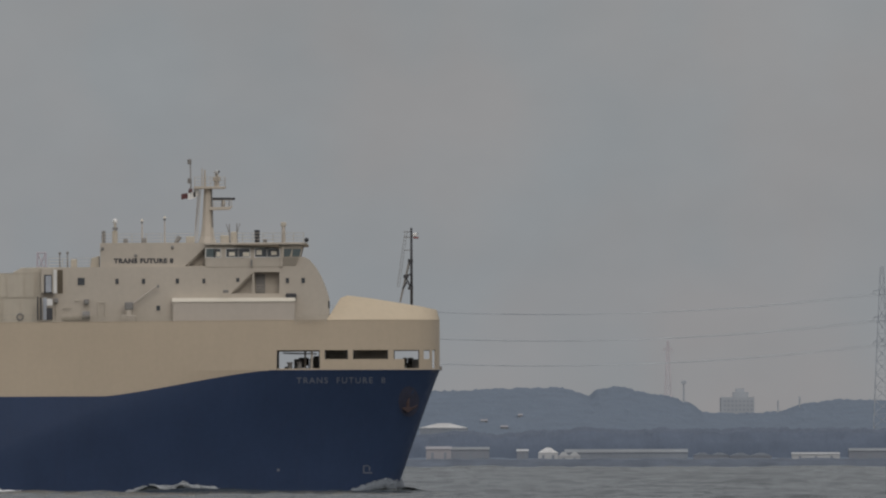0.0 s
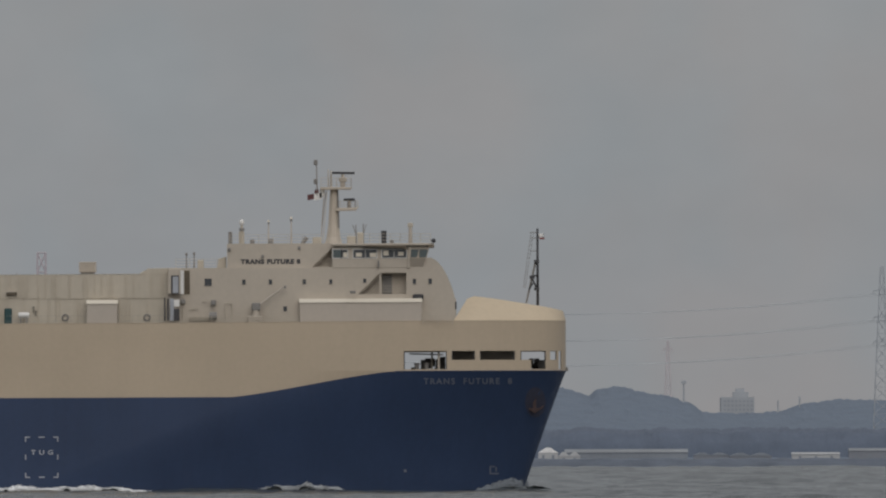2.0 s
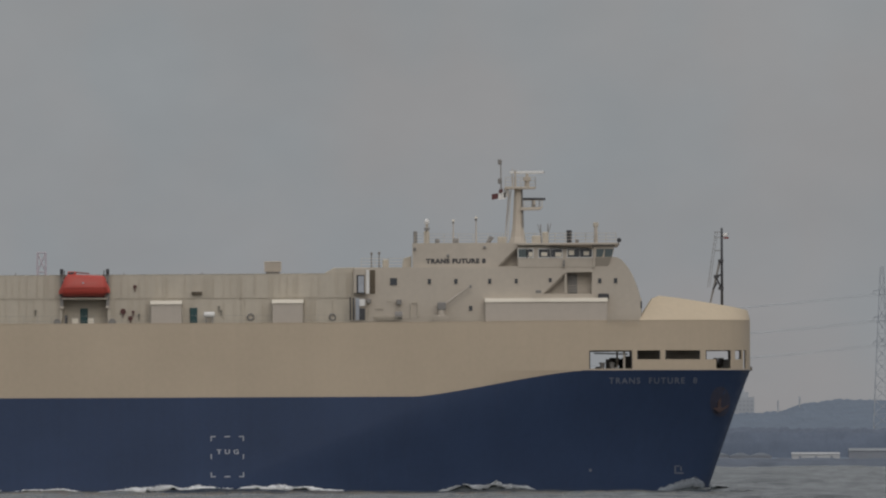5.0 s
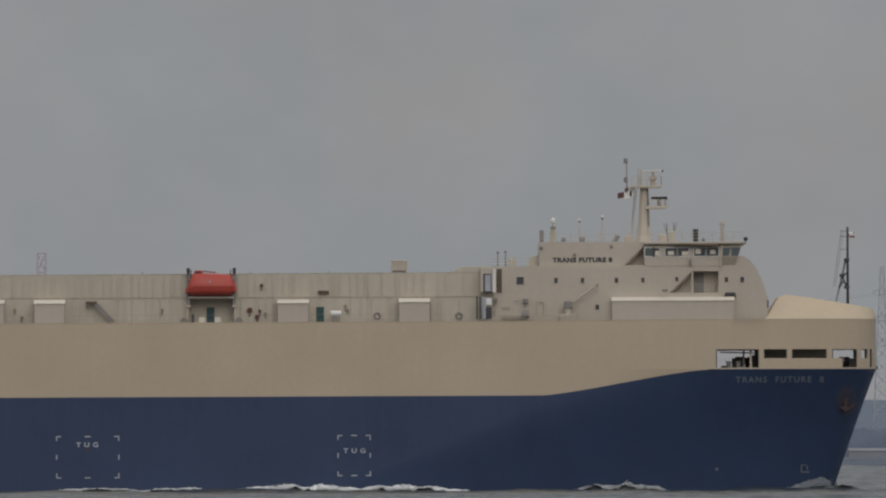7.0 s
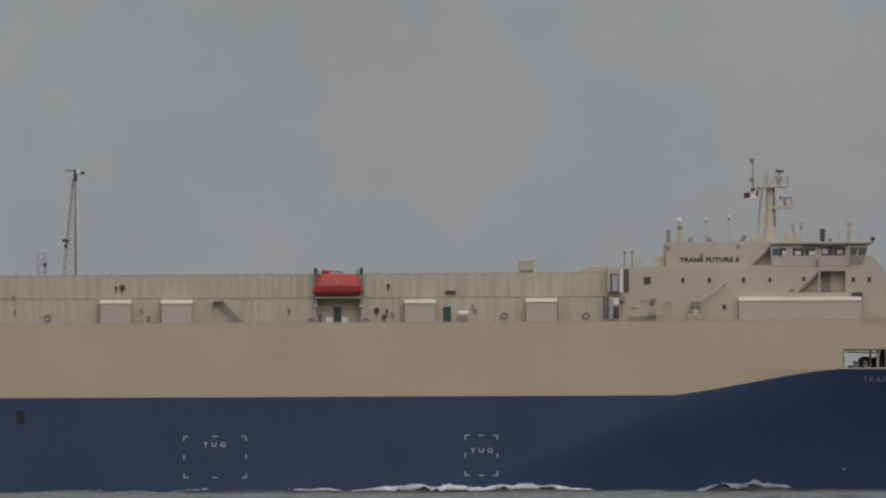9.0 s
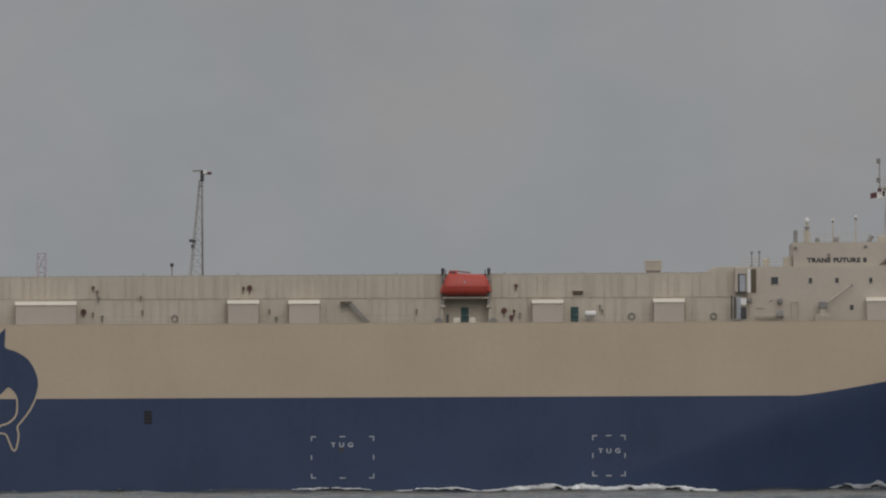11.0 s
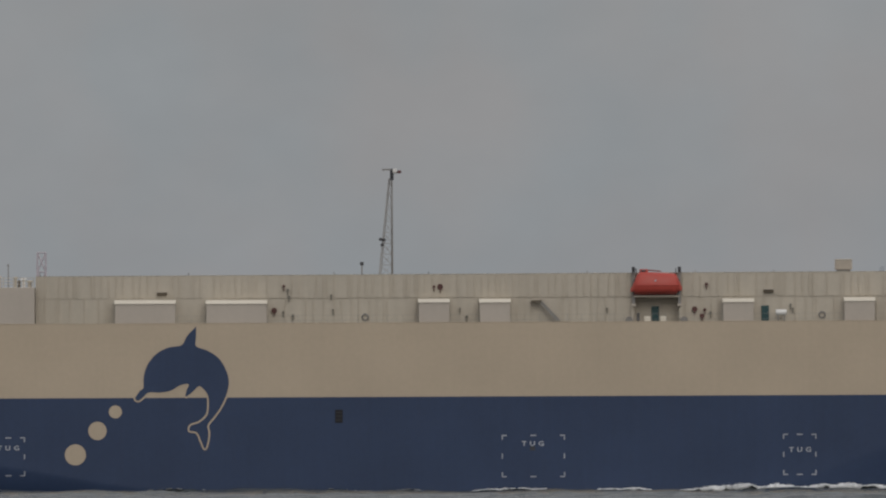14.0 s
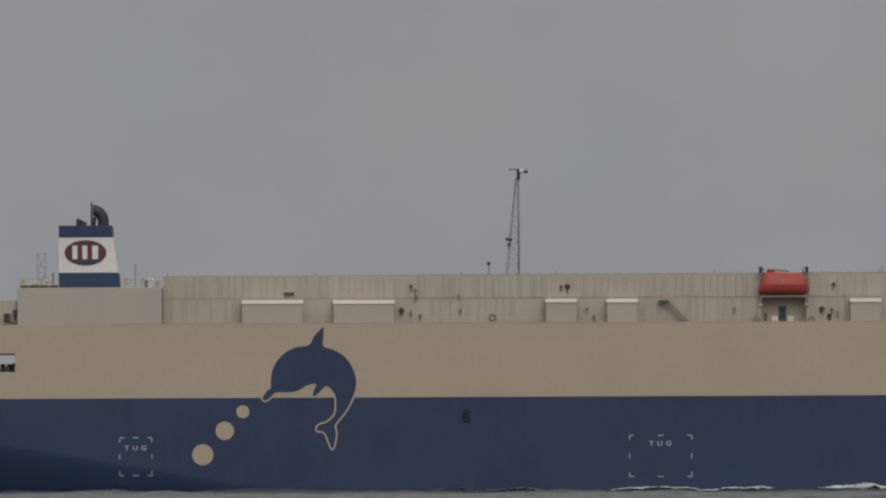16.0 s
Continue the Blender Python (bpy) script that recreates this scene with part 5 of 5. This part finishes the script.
    for (u, z, r, mat) in ((-69.64, 19.97, 0.31, REEL), (-68.52, 19.90, 0.16, REEL), (-68.83, 19.21, 0.26, REEL), (-68.32, 22.71, 0.2, REEL), (-116.21, 20.02, 0.31, REEL), (-97.82, 22.57, 0.32, REEL), (-98.51, 22.57, 0.16, REEL),
                           (-115.14, 22.71, 0.16, REEL), (-114.70, 22.27, 0.2, FITTING), (-114.58, 21.52, 0.2, FITTING), (-115.21, 19.83, 0.16, FITTING), (-114.14, 19.45, 0.22, FITTING), (-94.89, 19.24, 0.22, FITTING), (-79.33, 20.07, 0.15, FITTING), (-59.02, 20.42, 0.18, FITTING),
                           (-58.77, 19.98, 0.15, FITTING), (-67.89, 19.58, 0.18, FITTING), (-109.70, 20.06, 0.15, FITTING), (-109.89, 21.68, 0.15, FITTING), (-95.64, 20.18, 0.12, FITTING)):
        h = part("hose_reel", rod(bmesh.new(), (u, FACE + 0.0, z), (u, FACE + 0.32, z), r * (1 if mat is REEL else 0.75), r * (1 if mat is REEL else 0.75), 12), mat, ship, "red hose reel" if mat is REEL else "small grey fitting")
        part("bracket", box(bmesh.new(), u - 0.05, u + 0.05, FACE + 0.02, FACE + 0.3, z - r - 0.35, z - r + 0.02), mat, h)
    for u, z in ((-61.45, 21.93), (-128.64, 21.89)):
        v = part("wall_vent", box(bmesh.new(), u - 0.56, u + 0.56, FACE - 0.1, FACE + 0.3, z - 0.17, z + 0.17), BROWN, ship, "dark louvred wall vent", bevel=0.03)
        part("hood", box(bmesh.new(), u - 0.6, u + 0.6, FACE - 0.2, FACE + 0.3, z + 0.17, z + 0.24), GREY_BOX, v)
    u, z = -60.08, 19.55
    bm = bmesh.new()
    rod(bm, (u - 0.6, 1.2, z), (u + 0.6, 1.2, z), 0.33, seg=14)
    r = rider(part("life_raft", bm, WHITE, None, "", True, 0.08), "white life raft canister on a steel cradle", "life raft")
    for k in (-0.35, 0.35):
        part("cradle", box(bmesh.new(), u + k - 0.06, u + k + 0.06, 1.0, 1.4, base, z - 0.25), STEEL, r)
    # poles on the roof
    u = -106.51
    p = part("roof_pole", rod(bmesh.new(), (u, 8, top - 0.3), (u, 8, 25.35), 0.07), STEEL, ship)
    part("roof_pole_lamp", box(bmesh.new(), u - 0.2, u + 0.2, 7.8, 8.2, 25.04, 25.42), DARK, p, bevel=0.05)
    # side rail along the open deck
    for s, e in ((-126.89, -123.83), (-116.89, -100.33), (-96.71, -93.58), (-89.96, -66.64), (-63.02, -53.21), (-49.58, -43.52)):
        part("guard_rail", rail(bmesh.new(), [(s, 0.3, DECK_Z - 0.45), (e, 0.3, DECK_Z - 0.45)], 1.15, 1.6, 2, r=0.014), MAST_GREY, ship, "thin grey guard rail along the side deck")
    return top


ROOF = long_house()


def lattice_mast():
    """Tall light mast on the roof: a pole, a leaning leg and lacing."""
    y = HALF - 3
    x, zt = -103.15, 35.65
    m = part("light_mast", rod(bmesh.new(), (x, y, ROOF - 0.3), (x, y, zt), 0.11, 0.09), STEEL, ship, "tall grey lattice light mast", True)
    part("upper_section", rod(bmesh.new(), (x, y, 34.40), (x, y, zt), 0.2, 0.2), DARK, m)
    p, q = Vector((-103.48, y, 34.59)), Vector((-104.63, y, ROOF - 0.3))
    part("leg", rod(bmesh.new(), p, q, 0.045, 0.055), MAST_GREY, m)
    p2, q2 = p + Vector((0.1, 0.8, 0)), q + Vector((0.2, 1.6, 0))
    part("leg", rod(bmesh.new(), p2, q2, 0.045, 0.055), MAST_GREY, m)
    bm = bmesh.new()
    n = 9
    for i in range(n):
        f, g = i / n, (i + 1) / n
        a, b = p.lerp(q, f), p.lerp(q, g)
        ca, cb = Vector((x, y, a.z)), Vector((x, y, b.z))
        rod(bm, a, cb, 0.036, seg=4), rod(bm, b, cb, 0.036, seg=4)
        rod(bm, ca, p2.lerp(q2, g), 0.022, seg=4), rod(bm, p2.lerp(q2, f), b, 0.022, seg=4)
    part("lacing", bm, MAST_GREY, m)
    part("lamp_arm", box(bmesh.new(), -104.23, -103.23, y - 0.15, y + 0.15, 35.47, 35.65), STEEL, m)
    part("lamp_arm", box(bmesh.new(), -103.04, -102.10, y - 0.15, y + 0.15, 35.15, 35.40), STEEL, m)
    part("lamp", box(bmesh.new(), -103.04, -102.60, y - 0.3, y + 0.2, 35.21, 35.65), WHITE, m, "white lamp housing", bevel=0.06)
    part("lamp", box(bmesh.new(), -102.54, -102.10, y - 0.3, y + 0.2, 35.15, 35.46), MAROON, m, "dull red lamp", bevel=0.06)
    for px, py in ((899, 424), (905, 425), (902, 434)):
        u, z = -160.62 + px / 16, 54.28 - py / 16
        part("floodlight", box(bmesh.new(), u - 0.18, u + 0.18, y - 0.5, y + 0.2, z - 0.14, z + 0.18), DARK, m, bevel=0.06)


lattice_mast()
bpy.data.objects["light_mast"].location.z = 0.15


def funnel():
    y0, y1 = 6.0, 16.0
    zb = 22.68 - 0.1
    x0 = -154.10

    def right(z):
        return np.interp(z, [zb, 29.54], [-147.32, -148.24])

    za, zc, zt = 24.30, 28.24, 29.55
    f = slab("funnel", [(x0, za), (right(za), za), (right(zc), zc), (x0, zc)], y0, y1, WHITE, ship, "white funnel with navy bands and red oval emblem")
    slab("lower_band", [(x0, zb), (right(zb), zb), (right(za), za - 0.004), (x0, za - 0.004)], y0 - 0.03, y1 + 0.03, BLUE, f, "navy band", 0.05)
    slab("upper_band", [(x0, zc + 0.004), (right(zc) - 0.1, zc + 0.004), (right(zt), zt), (x0, zt)], y0 - 0.06, y1 + 0.06, BLUE, f, "navy band", 0.05)
    cu, cz = -151.13, 26.52
    rx, rz = 2.33, 1.40
    bm = bmesh.new()
    prism(bm, [(cu + rx * math.cos(a * math.pi / 20), cz + rz * math.sin(a * math.pi / 20)) for a in range(40)], y0 - 0.06, y0 + 0.01)
    e = part("emblem", bm, MAROON, f, "maroon oval emblem")
    # plain white shapes on the oval
    yy = y0 - 0.09
    for shape in ([(-1.45, 0.8), (-0.9, 0.8), (-0.9, -0.7), (-1.45, -0.7)], [(-0.35, 0.8), (0.2, 0.8), (0.2, -0.7), (-0.35, -0.7)], [(0.75, 0.8), (1.4, 0.8), (1.4, -0.7), (0.75, -0.7)]):
        part("emblem_bar", prism(bmesh.new(), [(cu + a, cz + b) for a, b in shape], yy, y0 - 0.062), WHITE, e, "white bar")
    bm = bmesh.new()
    arc = [(cu + rx * math.cos(a), cz + rz * math.sin(a)) for a in [math.pi * (1.24 + 0.52 * k / 10) for k in range(11)]]
    prism(bm, arc, y0 - 0.08, y0 - 0.061)
    part("emblem_crescent", bm, BLUE, e, "navy foot of the oval")
    # exhaust elbow, pipe stubs and a thin pole
    bm = bmesh.new()
    pu, pz = -150.43, zt
    rr = []
    for i in range(9):
        a = math.pi / 2 * i / 8
        c = Vector((-150.43 + 0.05 + 1.15 * math.cos(a) * 1.0, 10.5, zt + 0.5 + 1.25 * math.sin(a)))
        d = Vector((-math.sin(a), 0, math.cos(a)))
        side = Vector((math.cos(a), 0, math.sin(a)))
        rr.append([bm.verts.new(c + side * 0.62 * math.cos(k * math.pi / 6) + Vector((0, 0.62 * math.sin(k * math.pi / 6), 0))) for k in range(12)])
    base = [bm.verts.new((v.co.x, v.co.y, zt - 0.1)) for v in rr[0]]
    rr = [base] + rr
    for p, q in zip(rr, rr[1:]):
        for k in range(12):
            bm.faces.new((p[k], p[(k + 1) % 12], q[(k + 1) % 12], q[k]))
    part("exhaust_pipe", bm, DARK, f, "sooty bent exhaust pipe", True)
    part("funnel_pole", rod(bmesh.new(), (-150.52, 10, zt), (-150.52, 10, 32.17), 0.1), DARK, f)
    for a, h in ((137, 0.8), (142, 0.65), (149, 0.45), (166, 1.0)):
        u = -160.62 + a / 16
        part("pipe_stub", rod(bmesh.new(), (u, 9, zt - 0.05), (u + 0.1, 9, zt + h), 0.22, 0.22, 10), DARK, f)


funnel()
bpy.data.objects["funnel"].location = (-0.13, 0, 0.07)

# ---------------------------------------------------------------- lifeboat in its davit
lifeboat = tagged(new("lifeboat"), "orange enclosed lifeboat hanging in a davit on the ship's side", "lifeboat")


def build_lifeboat():
    u0, u1 = -76.75, -71.06
    z0, z1 = 21.61, 24.11
    y, wide = 1.5, 1.25
    n, seg = 18, 18
    bm = bmesh.new()
    rows = []
    for i in range(n + 1):
        f = i / n
        x = u0 + (u1 - u0) * f
        # fuller above the gunwale forward of the stern, flat keel
        end = min(1.0, (f * 9) ** 0.5 if f < 0.11 else 1.0, ((1 - f) * 12) ** 0.5 if f > 0.917 else 1.0)
        top = z1 - (1.75 * (1 - f / 0.17) ** 1.15 if f < 0.17 else 0) - 0.3 * max(0, f - 0.3) - (1.3 * ((f - 0.87) / 0.13) ** 1.4 if f > 0.87 else 0)
        bot = z0 + (0.12 if f < 0.08 else 0) + (0.25 * max(0, (f - 0.85) / 0.15))
        mid, hz = (top + bot) / 2, (top - bot) / 2
        row = []
        for k in range(seg):
            a = 2 * math.pi * k / seg
            c, s = math.cos(a), math.sin(a)
            c = math.copysign(abs(c) ** (0.6 if s > 0 else 1.0), c)
            s = math.copysign(abs(s) ** 0.55, s)
            row.append(bm.verts.new((x, y + wide * end * c * (0.8 if s > 0.3 else 1.0), mid + hz * max(end, 0.55) * s)))
        rows.append(row)
    for p, q in zip(rows, rows[1:]):
        for k in range(seg):
            bm.faces.new((p[k], p[(k + 1) % seg], q[(k + 1) % seg], q[k]))
    bm.faces.new(rows[0]), bm.faces.new(rows[-1])
    part("hull", bm, ORANGE, lifeboat, "glossy orange shell", True)
    part("fender", box(bmesh.new(), u0 + 0.5, u1 - 0.3, y - wide - 0.05, y - wide + 0.15, z0 + 0.95, z0 + 1.07), ORANGE, lifeboat, "dark rubbing strake", bevel=0.04)
    hatch = part("conning_tower", box(bmesh.new(), u0 + 1.0, u0 + 1.95, y - 0.5, y + 0.5, z1 - 0.35, z1 + 0.3), ORANGE, lifeboat, bevel=0.12)
    part("window", box(bmesh.new(), u0 + 1.1, u0 + 1.7, y - 0.53, y - 0.47, z1, z1 + 0.2), GLASS, hatch)
    part("hatch", box(bmesh.new(), u0 + 2.65, u0 + 2.85, y - wide * 0.85 - 0.12, y - wide * 0.75, z0 + 1.4, z0 + 1.6), MARK, lifeboat, "small pale marking", bevel=0.04)
    part("grab_rail", rod(bmesh.new(), (u0 + 1.9, y, z1 + 0.2), (u0 + 3.4, y, z1 + 0.05), 0.07), RED, lifeboat)
    part("keel", box(bmesh.new(), u0 + 0.3, u1 - 0.6, y - 0.08, y + 0.08, z0 - 0.12, z0 + 0.15), MAROON, lifeboat)


build_lifeboat()


def davit():
    base = DECK_Z - 0.5
    d = None
    for px in (333.5, 415):
        u = -97.26 + px / 16
        bm = bmesh.new()
        box(bm, u - 0.16, u + 0.16, 1.7, 2.2, 20.49, 24.42)
        p = part("davit_arm", bm, STEEL, d or ship, "grey davit arm")
        d = d or p
        part("davit_head", box(bmesh.new(), u - 0.18, u + 0.18, 1.0, 2.4, 24.15, 24.67), DARK, d, bevel=0.06)
        part("fall_wire", rod(bmesh.new(), (u + (0.3 if px < 370 else -0.4), 1.5, 23.05), (u + (0.3 if px < 370 else -0.4), 1.5, 24.49), 0.05), DARK, d)
        side = 1 if px > 370 else -1
        part("davit_foot", box(bmesh.new(), u - 0.26, u + 0.26, 1.5, 2.3, 20.30, 20.55), GREY_BOX, d, bevel=0.04)
        part("davit_post", box(bmesh.new(), u - 0.13 + 0.12 * side, u + 0.13 + 0.12 * side, 1.75, 2.15, base, 20.30), CREAM, d)
        part("davit_hook", box(bmesh.new(), u - 0.2 - 0.25 * side, u + 0.1 - 0.1 * side, 0.9, 1.5, 21.86, 23.30), DARK, d, bevel=0.05)
        part("winch", rod(bmesh.new(), (u + (0.5 if px > 370 else -0.5), 1.2, base + 0.5), (u + (0.5 if px > 370 else -0.5), 1.8, base + 0.5), 0.42, seg=12), STEEL, d)
    zc = 21.36
    part("cross_beam", box(bmesh.new(), -76.39, -71.33, 1.4, 1.8, zc - 0.06, zc + 0.12), CREAM, d)
    for px in (358, 386):
        u = -97.27 + px / 16
        chest = part("deck_chest", box(bmesh.new(), u - 0.36, u + 0.36, 0.3, 0.9, base, 19.17), LID, None, bevel=0.06)
        rider(chest, "white deck chest under the lifeboat", "chest", "chests under the lifeboat")
    part("deck_locker", box(bmesh.new(), -76.08, -75.77, 0.8, 1.3, base, 19.56), DARK, ship)


davit()

# ---------------------------------------------------------------- wash along the hull


def crest(name, u0, u1, y, high, peak, seed, label, white, tear, spray, foam):
    """A steep dark wave along the plating with a ragged foaming lip, torn where the noise runs low."""
    top = tagged(new(name), label, "wave", "waves along the hull")
    n = max(10, int((u1 - u0) / 0.11))
    body, bf, lip, lf, drops, df = [], [], [], [], [], []
    rng = np.random.RandomState(seed)
    unit = ((1, 0, 0), (-1, 0, 0), (0, 1, 0), (0, -1, 0), (0, 0, 1), (0, 0, -1))
    tri = ((0, 2, 4), (2, 1, 4), (1, 3, 4), (3, 0, 4), (2, 0, 5), (1, 2, 5), (3, 1, 5), (0, 3, 5))

    def shape(f):
        x = u0 + (u1 - u0) * f
        if peak > 0.75:
            env = (f / peak) ** 0.9 if f < peak else (1 - f) / (1 - peak)
        else:
            env = math.sin(math.pi * f ** (math.log(0.5) / math.log(peak)))
        swell = 1 - 0.8 * abs(noise.noise((x * 0.28, seed, 0)))
        h = high * env ** 0.8 * (swell + 0.30 * noise.noise((x * 0.9, seed, 5))) + 0.06
        yy = HALF - half_breadth(x, 0.3) - y + 0.25 * noise.noise((x * 0.3, 7, seed))
        patch = 0.55 + 0.9 * noise.noise((x * 0.42, 3, seed)) + 0.5 * noise.noise((x * 1.5, 1, seed)) - tear
        thick = white * env ** 0.35 * min(max(patch, 0.0), 1.0)
        return x, yy, h, env, thick

    for i in range(n + 1):
        x, yy, h, env, th = shape(i / n)
        body += [(x, yy - 0.75, -0.35), (x, yy - 0.45, h * 0.45 - 0.1), (x, yy - 0.2, h - 0.08), (x, yy + 0.9, -0.3)]
        jag = th * (0.28 * noise.noise((x * 2.1, seed, 2)) + 0.15 * noise.noise((x * 6.3, seed, 4)))
        low = th * (0.25 * noise.noise((x * 2.3, seed, 8)) + 0.2 * noise.noise((x * 6.1, seed, 9)))
        lip += [(x, yy - 0.40, h - th + low), (x, yy - 0.62, h - 0.55 * th + low), (x, yy - 0.48, h - 0.1 * th + jag * 0.6), (x, yy - 0.2, h + 0.12 * th + jag), (x, yy + 0.15, h - 0.1)]
        if i < n and th > 0.025:
            k = i * 5
            lf += [(k + j, k + j + 5, k + j + 6, k + j + 1) for j in range(4)]
    for i in range(n):
        for k in range(3):
            a = i * 4 + k
            bf.append((a, a + 4, a + 5, a + 1))
    raw("wave_body", body, bf, SEA, top, "dark steep water", True)
    tagged(raw("foam", lip, lf, foam, top, "ragged white foam", True), kind="stuff")
    # torn lumps and drops over the lip
    for _ in range(int((u1 - u0) * spray)):
        x, yy, h, env, th = shape(rng.uniform(0.01, 0.99))
        if th < 0.04:
            continue
        r = rng.uniform(0.02, 0.05) * (0.6 + env)
        c = (x, yy - 0.5 - rng.uniform(0, 0.2), h + th * (rng.uniform(0, 1) ** 2 * 1.0 - 0.75) + rng.uniform(-0.04, 0.04))
        k = len(drops)
        drops += [(c[0] + r * 2.2 * p[0] * rng.uniform(0.6, 1.3), c[1] + r * p[1], c[2] + r * p[2] * rng.uniform(0.6, 1.2)) for p in unit]
        df += [tuple(k + i for i in t) for t in tri]
    tagged(raw("spray", drops, df, foam, top, "torn lumps of foam", True), kind="stuff")
    return top


BOW_LABEL, WASH_LABEL = "grey-white bow wave climbing the stem", "dark wave with white broken crest along the hull"
WASH = []
for name, label, u0, u1, y, high, peak, seed, drift, white, tear, spray, foam in (
        ("bow_wave", BOW_LABEL, -10.2, -3.9, 0.45, 1.85, 0.92, 1, 0.2, 1.3, -0.5, 25, BOW_SPRAY), ("bow_wave", BOW_LABEL, -11.0, -0.5, 1.5, 0.60, 0.6, 11, 0.2, 0.06, 0.3, 4, SPRAY),
        ("wash_wave", WASH_LABEL, -35.0, -23.5, 0.5, 1.02, 0.5, 2, 0.5, 0.68, -0.05, 40, GREY_FOAM), ("wash_wave", WASH_LABEL, -58.5, -45.5, 0.6, 0.76, 0.35, 3, 0.5, 0.72, -0.08, 40, FOAM),
        ("wash_wave", WASH_LABEL, -73.5, -55.5, 0.7, 0.86, 0.62, 4, 0.6, 0.85, 0.0, 40, FOAM), ("wash_wave", WASH_LABEL, -83, -72.0, 0.8, 0.48, 0.6, 5, 0.7, 0.30, 0.08, 30, FOAM),
        ("wash_wave", WASH_LABEL, -95, -83.5, 0.8, 0.5, 0.5, 6, 1.6, 0.24, 0.15, 20, FOAM), ("wash_wave", WASH_LABEL, -104, -97, 0.8, 0.4, 0.5, 12, 1.6, 0.18, 0.3, 15, SPRAY),
        ("wash_wave", WASH_LABEL, -116, -108, 0.8, 0.4, 0.5, 7, 1.6, 0.16, 0.3, 15, SPRAY), ("wash_wave", WASH_LABEL, -131, -122, 0.8, 0.4, 0.5, 8, 1.6, 0.14, 0.35, 12, SPRAY),
        ("wash_wave", WASH_LABEL, -150, -142, 0.8, 0.4, 0.5, 9, 1.2, 0.16, 0.3, 12, SPRAY)):
    WASH.append((crest(name, u0, u1, y, high, peak, seed, label, white, tear, spray, foam), drift, seed))

# ---------------------------------------------------------------- movement
# seconds, metres run, heave
RUN = [(0.0, 0.00, 0.054), (0.5, 3.52, 0.031), (1.0, 7.03, 0.034), (1.5, 10.54, -0.038), (2.0, 14.06, -0.066), (2.5, 17.55, -0.076),
       (3.0, 21.06, -0.087), (5.5, 38.06, -0.035), (6.0, 41.60, 0.026), (6.5, 45.09, 0.031), (7.0, 48.62, 0.027), (7.5, 52.16, 0.022),
       (8.0, 55.67, 0.025), (8.5, 59.17, 0.021), (9.0, 62.69, 0.008), (11.5, 80.31, -0.061), (12.0, 83.81, -0.040), (12.5, 87.34, -0.021),
       (13.0, 90.84, 0.012), (13.5, 94.38, 0.005), (14.0, 97.91, 0.034), (14.5, 101.44, 0.036), (15.0, 104.97, 0.026), (15.5, 108.47, 0.020),
       (16.0, 112.00, 0.011)]
START = -0.375


def motions():
    # the ship lies a little deeper aft
    rows = [(t, pose(START + x, 0, z, 0, -0.103, 0)) for t, x, z in RUN]
    walk(ship, rows)
    walk(sea, [(t, pose(0.45 * t, -0.9 * t, 0.02 * math.sin(t))) for t, _, _ in RUN])
    for ob in (lifeboat, *RIDERS):
        walk(ob, rows)
    for ob, drift, seed in WASH:
        walk(ob, [(t, pose(START + x + drift * (math.sin(t * 0.55 + seed * 1.7) - math.sin(seed * 1.7)), 0, -0.34 + 0.06 * math.sin(t * 1.3 + seed) * (0.3 if seed == 1 else 1))) for t, x, z in RUN])
    for bar, first, turn in ((TOP_SCAN, 0.53, 2.28), (LOW_SCAN, 1.22, 2.45)):
        at = bar.location.copy()
        walk(bar, [(k * 0.25, pose(*at, 0, 0, 360 * (k * 0.25 - first) / turn)) for k in range(65)])


motions()
